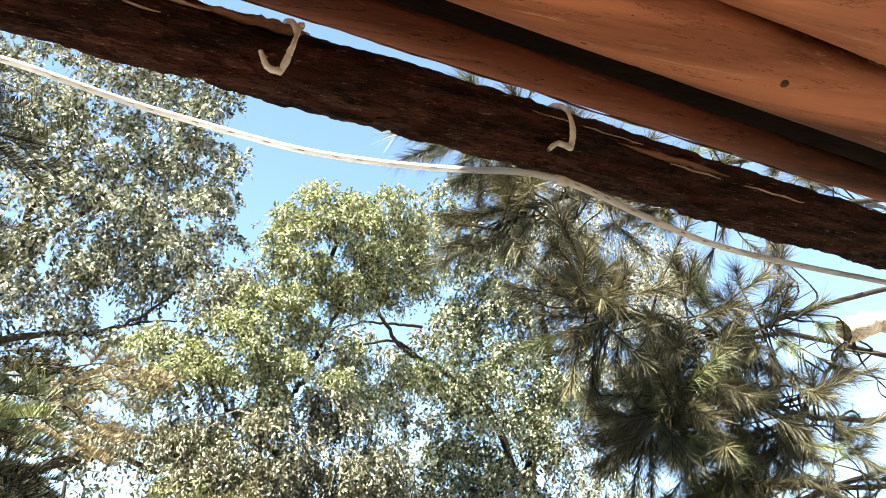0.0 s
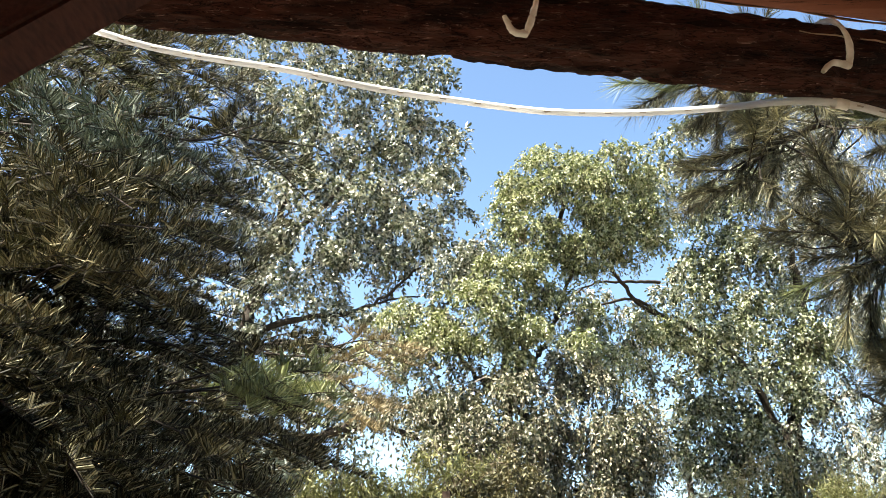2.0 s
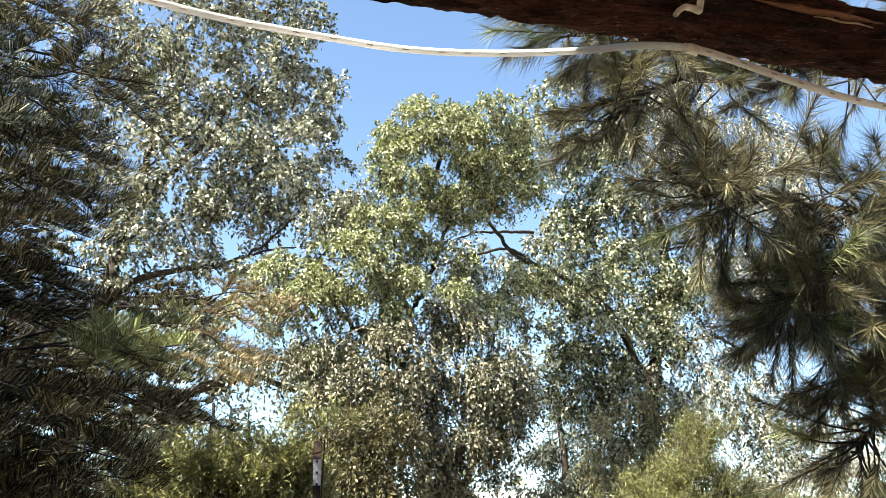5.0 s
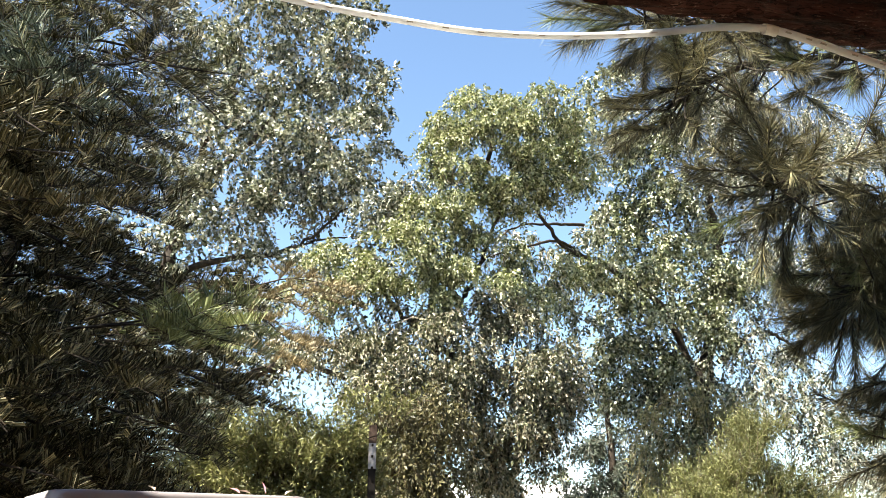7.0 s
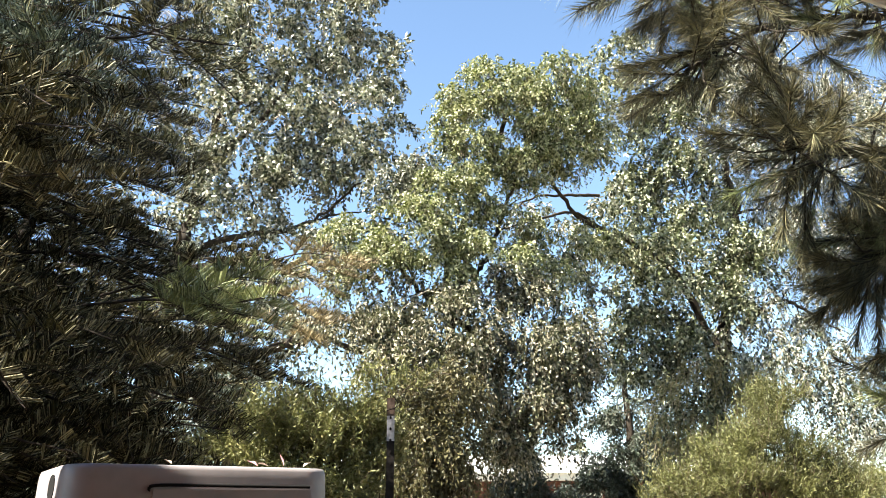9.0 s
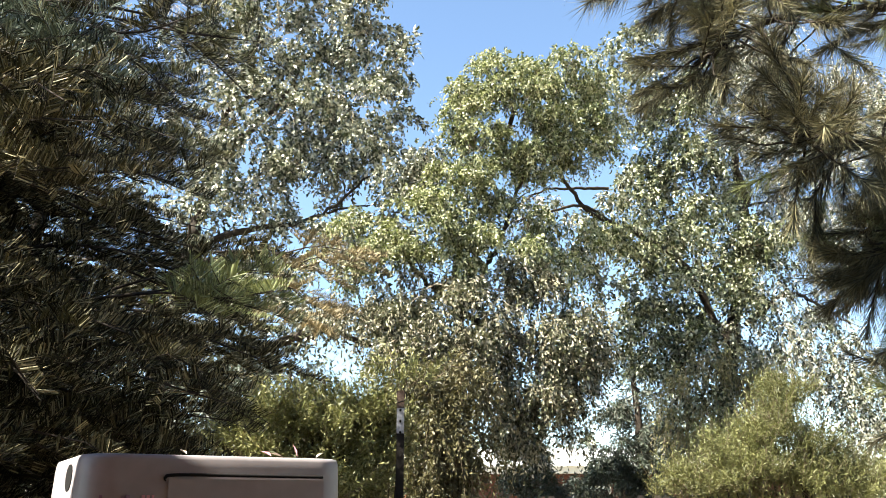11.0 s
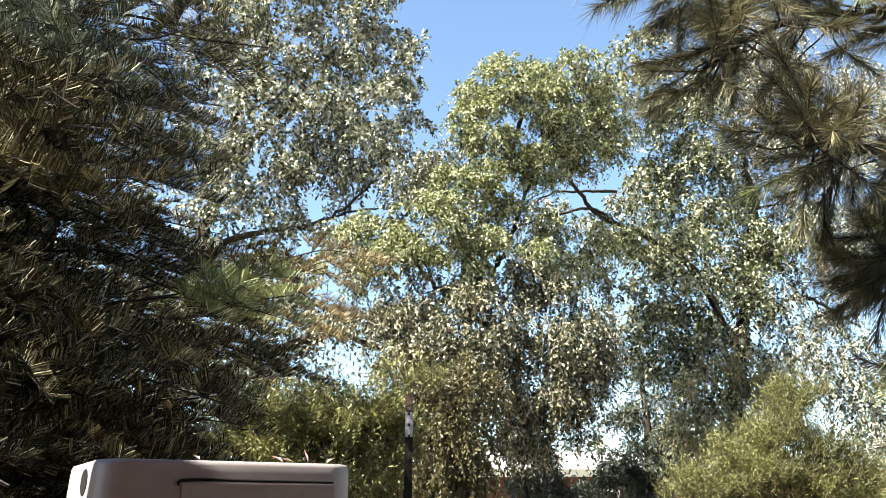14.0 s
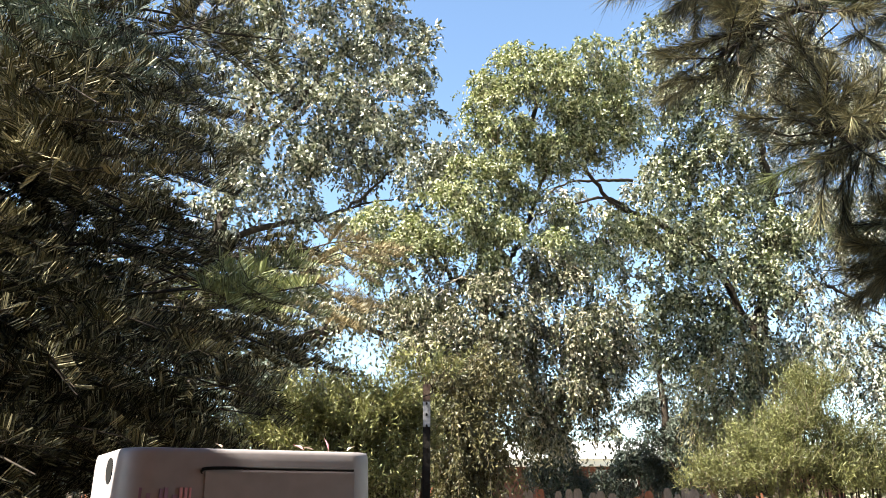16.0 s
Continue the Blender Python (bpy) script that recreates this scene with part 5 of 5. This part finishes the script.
def near_pine():
    rng = np.random.default_rng(71)
    tree = thing("pine_tree", "near long-needled pine with drooping boughs and bare twigs", "tree", (5.6, 4.5, -0.25))
    trunk(tree, 5.6, 4.5, 6.5, 0.2, 0.09, rng, BARK_PINE)
    root = (5.6, 4.5)
    for pts, r0, r1, k, sp, st, bare in (
        ([(7.02, 4.40, 4.78), (3.58, 3.80, 3.48), (2.74, 3.50, 3.11), (2.04, 3.30, 3.06), (1.62, 3.20, 3.02)], 0.024, 0.007, 100, 0.36, 0.42, 12),
        ([(7.36, 4.40, 5.54), (3.67, 3.90, 4.27), (2.50, 3.60, 4.00), (1.74, 3.40, 3.78), (1.30, 3.30, 3.47)], 0.03, 0.008, 110, 0.38, 0.25, 4),
        ([(6.86, 4.40, 4.43), (4.07, 3.80, 3.40), (3.62, 3.70, 3.15), (3.17, 3.60, 2.73), (2.76, 3.50, 2.51), (2.39, 3.40, 2.45)], 0.020, 0.007, 62, 0.32, 0.60, 30),
        ([(6.35, 4.40, 3.31), (3.73, 3.90, 2.80), (2.83, 3.60, 2.83), (2.34, 3.45, 2.74), (2.10, 3.40, 2.55)], 0.024, 0.007, 76, 0.34, 0.45, 20),
        ([(7.86, 4.40, 6.62), (3.78, 3.90, 4.75), (1.98, 3.50, 4.05), (1.52, 3.40, 4.04), (1.15, 3.30, 3.96)], 0.03, 0.008, 90, 0.36, 0.3, 2),
        ([(6.03, 4.40, 2.62), (3.54, 3.80, 2.38), (2.76, 3.55, 2.30), (2.37, 3.45, 2.29)], 0.024, 0.007, 56, 0.34, 0.3, 12),
        ([(3.70, 4.30, 3.50), (2.72, 3.80, 2.92), (2.38, 3.58, 2.70), (2.16, 3.45, 2.54)], 0.022, 0.007, 44, 0.28, 0.35, 8),
        ([(4.60, 4.40, 2.67), (3.07, 3.80, 2.23), (2.61, 3.60, 2.06), (2.34, 3.50, 1.89)], 0.024, 0.007, 56, 0.36, 0.3, 8),
    ):
        pts = [(root[0], root[1], pts[0][2] - 0.1)] + pts
        pine_limb(tree, pts, r0, r1, rng, k, sp, NEEDLE_PINE, st, bare, BARK)
    limb(tree, [(6.51, 4.20, 4.20), (4.65, 3.90, 3.64), (4.06, 3.78, 3.42), (3.67, 3.70, 3.29)], 0.088, 0.072, DEAD_WOOD, rng, "broken_limb", 16, 0, "pale sun-bleached broken limb")


ground()
porch()
light_rope()
cord_ties()
container()
fence_post()
elm_left()
elm_middle()
elm_right()
far_spruce()
far_trees()
bushes()
near_firs()
near_pine()
far_house()
fence()
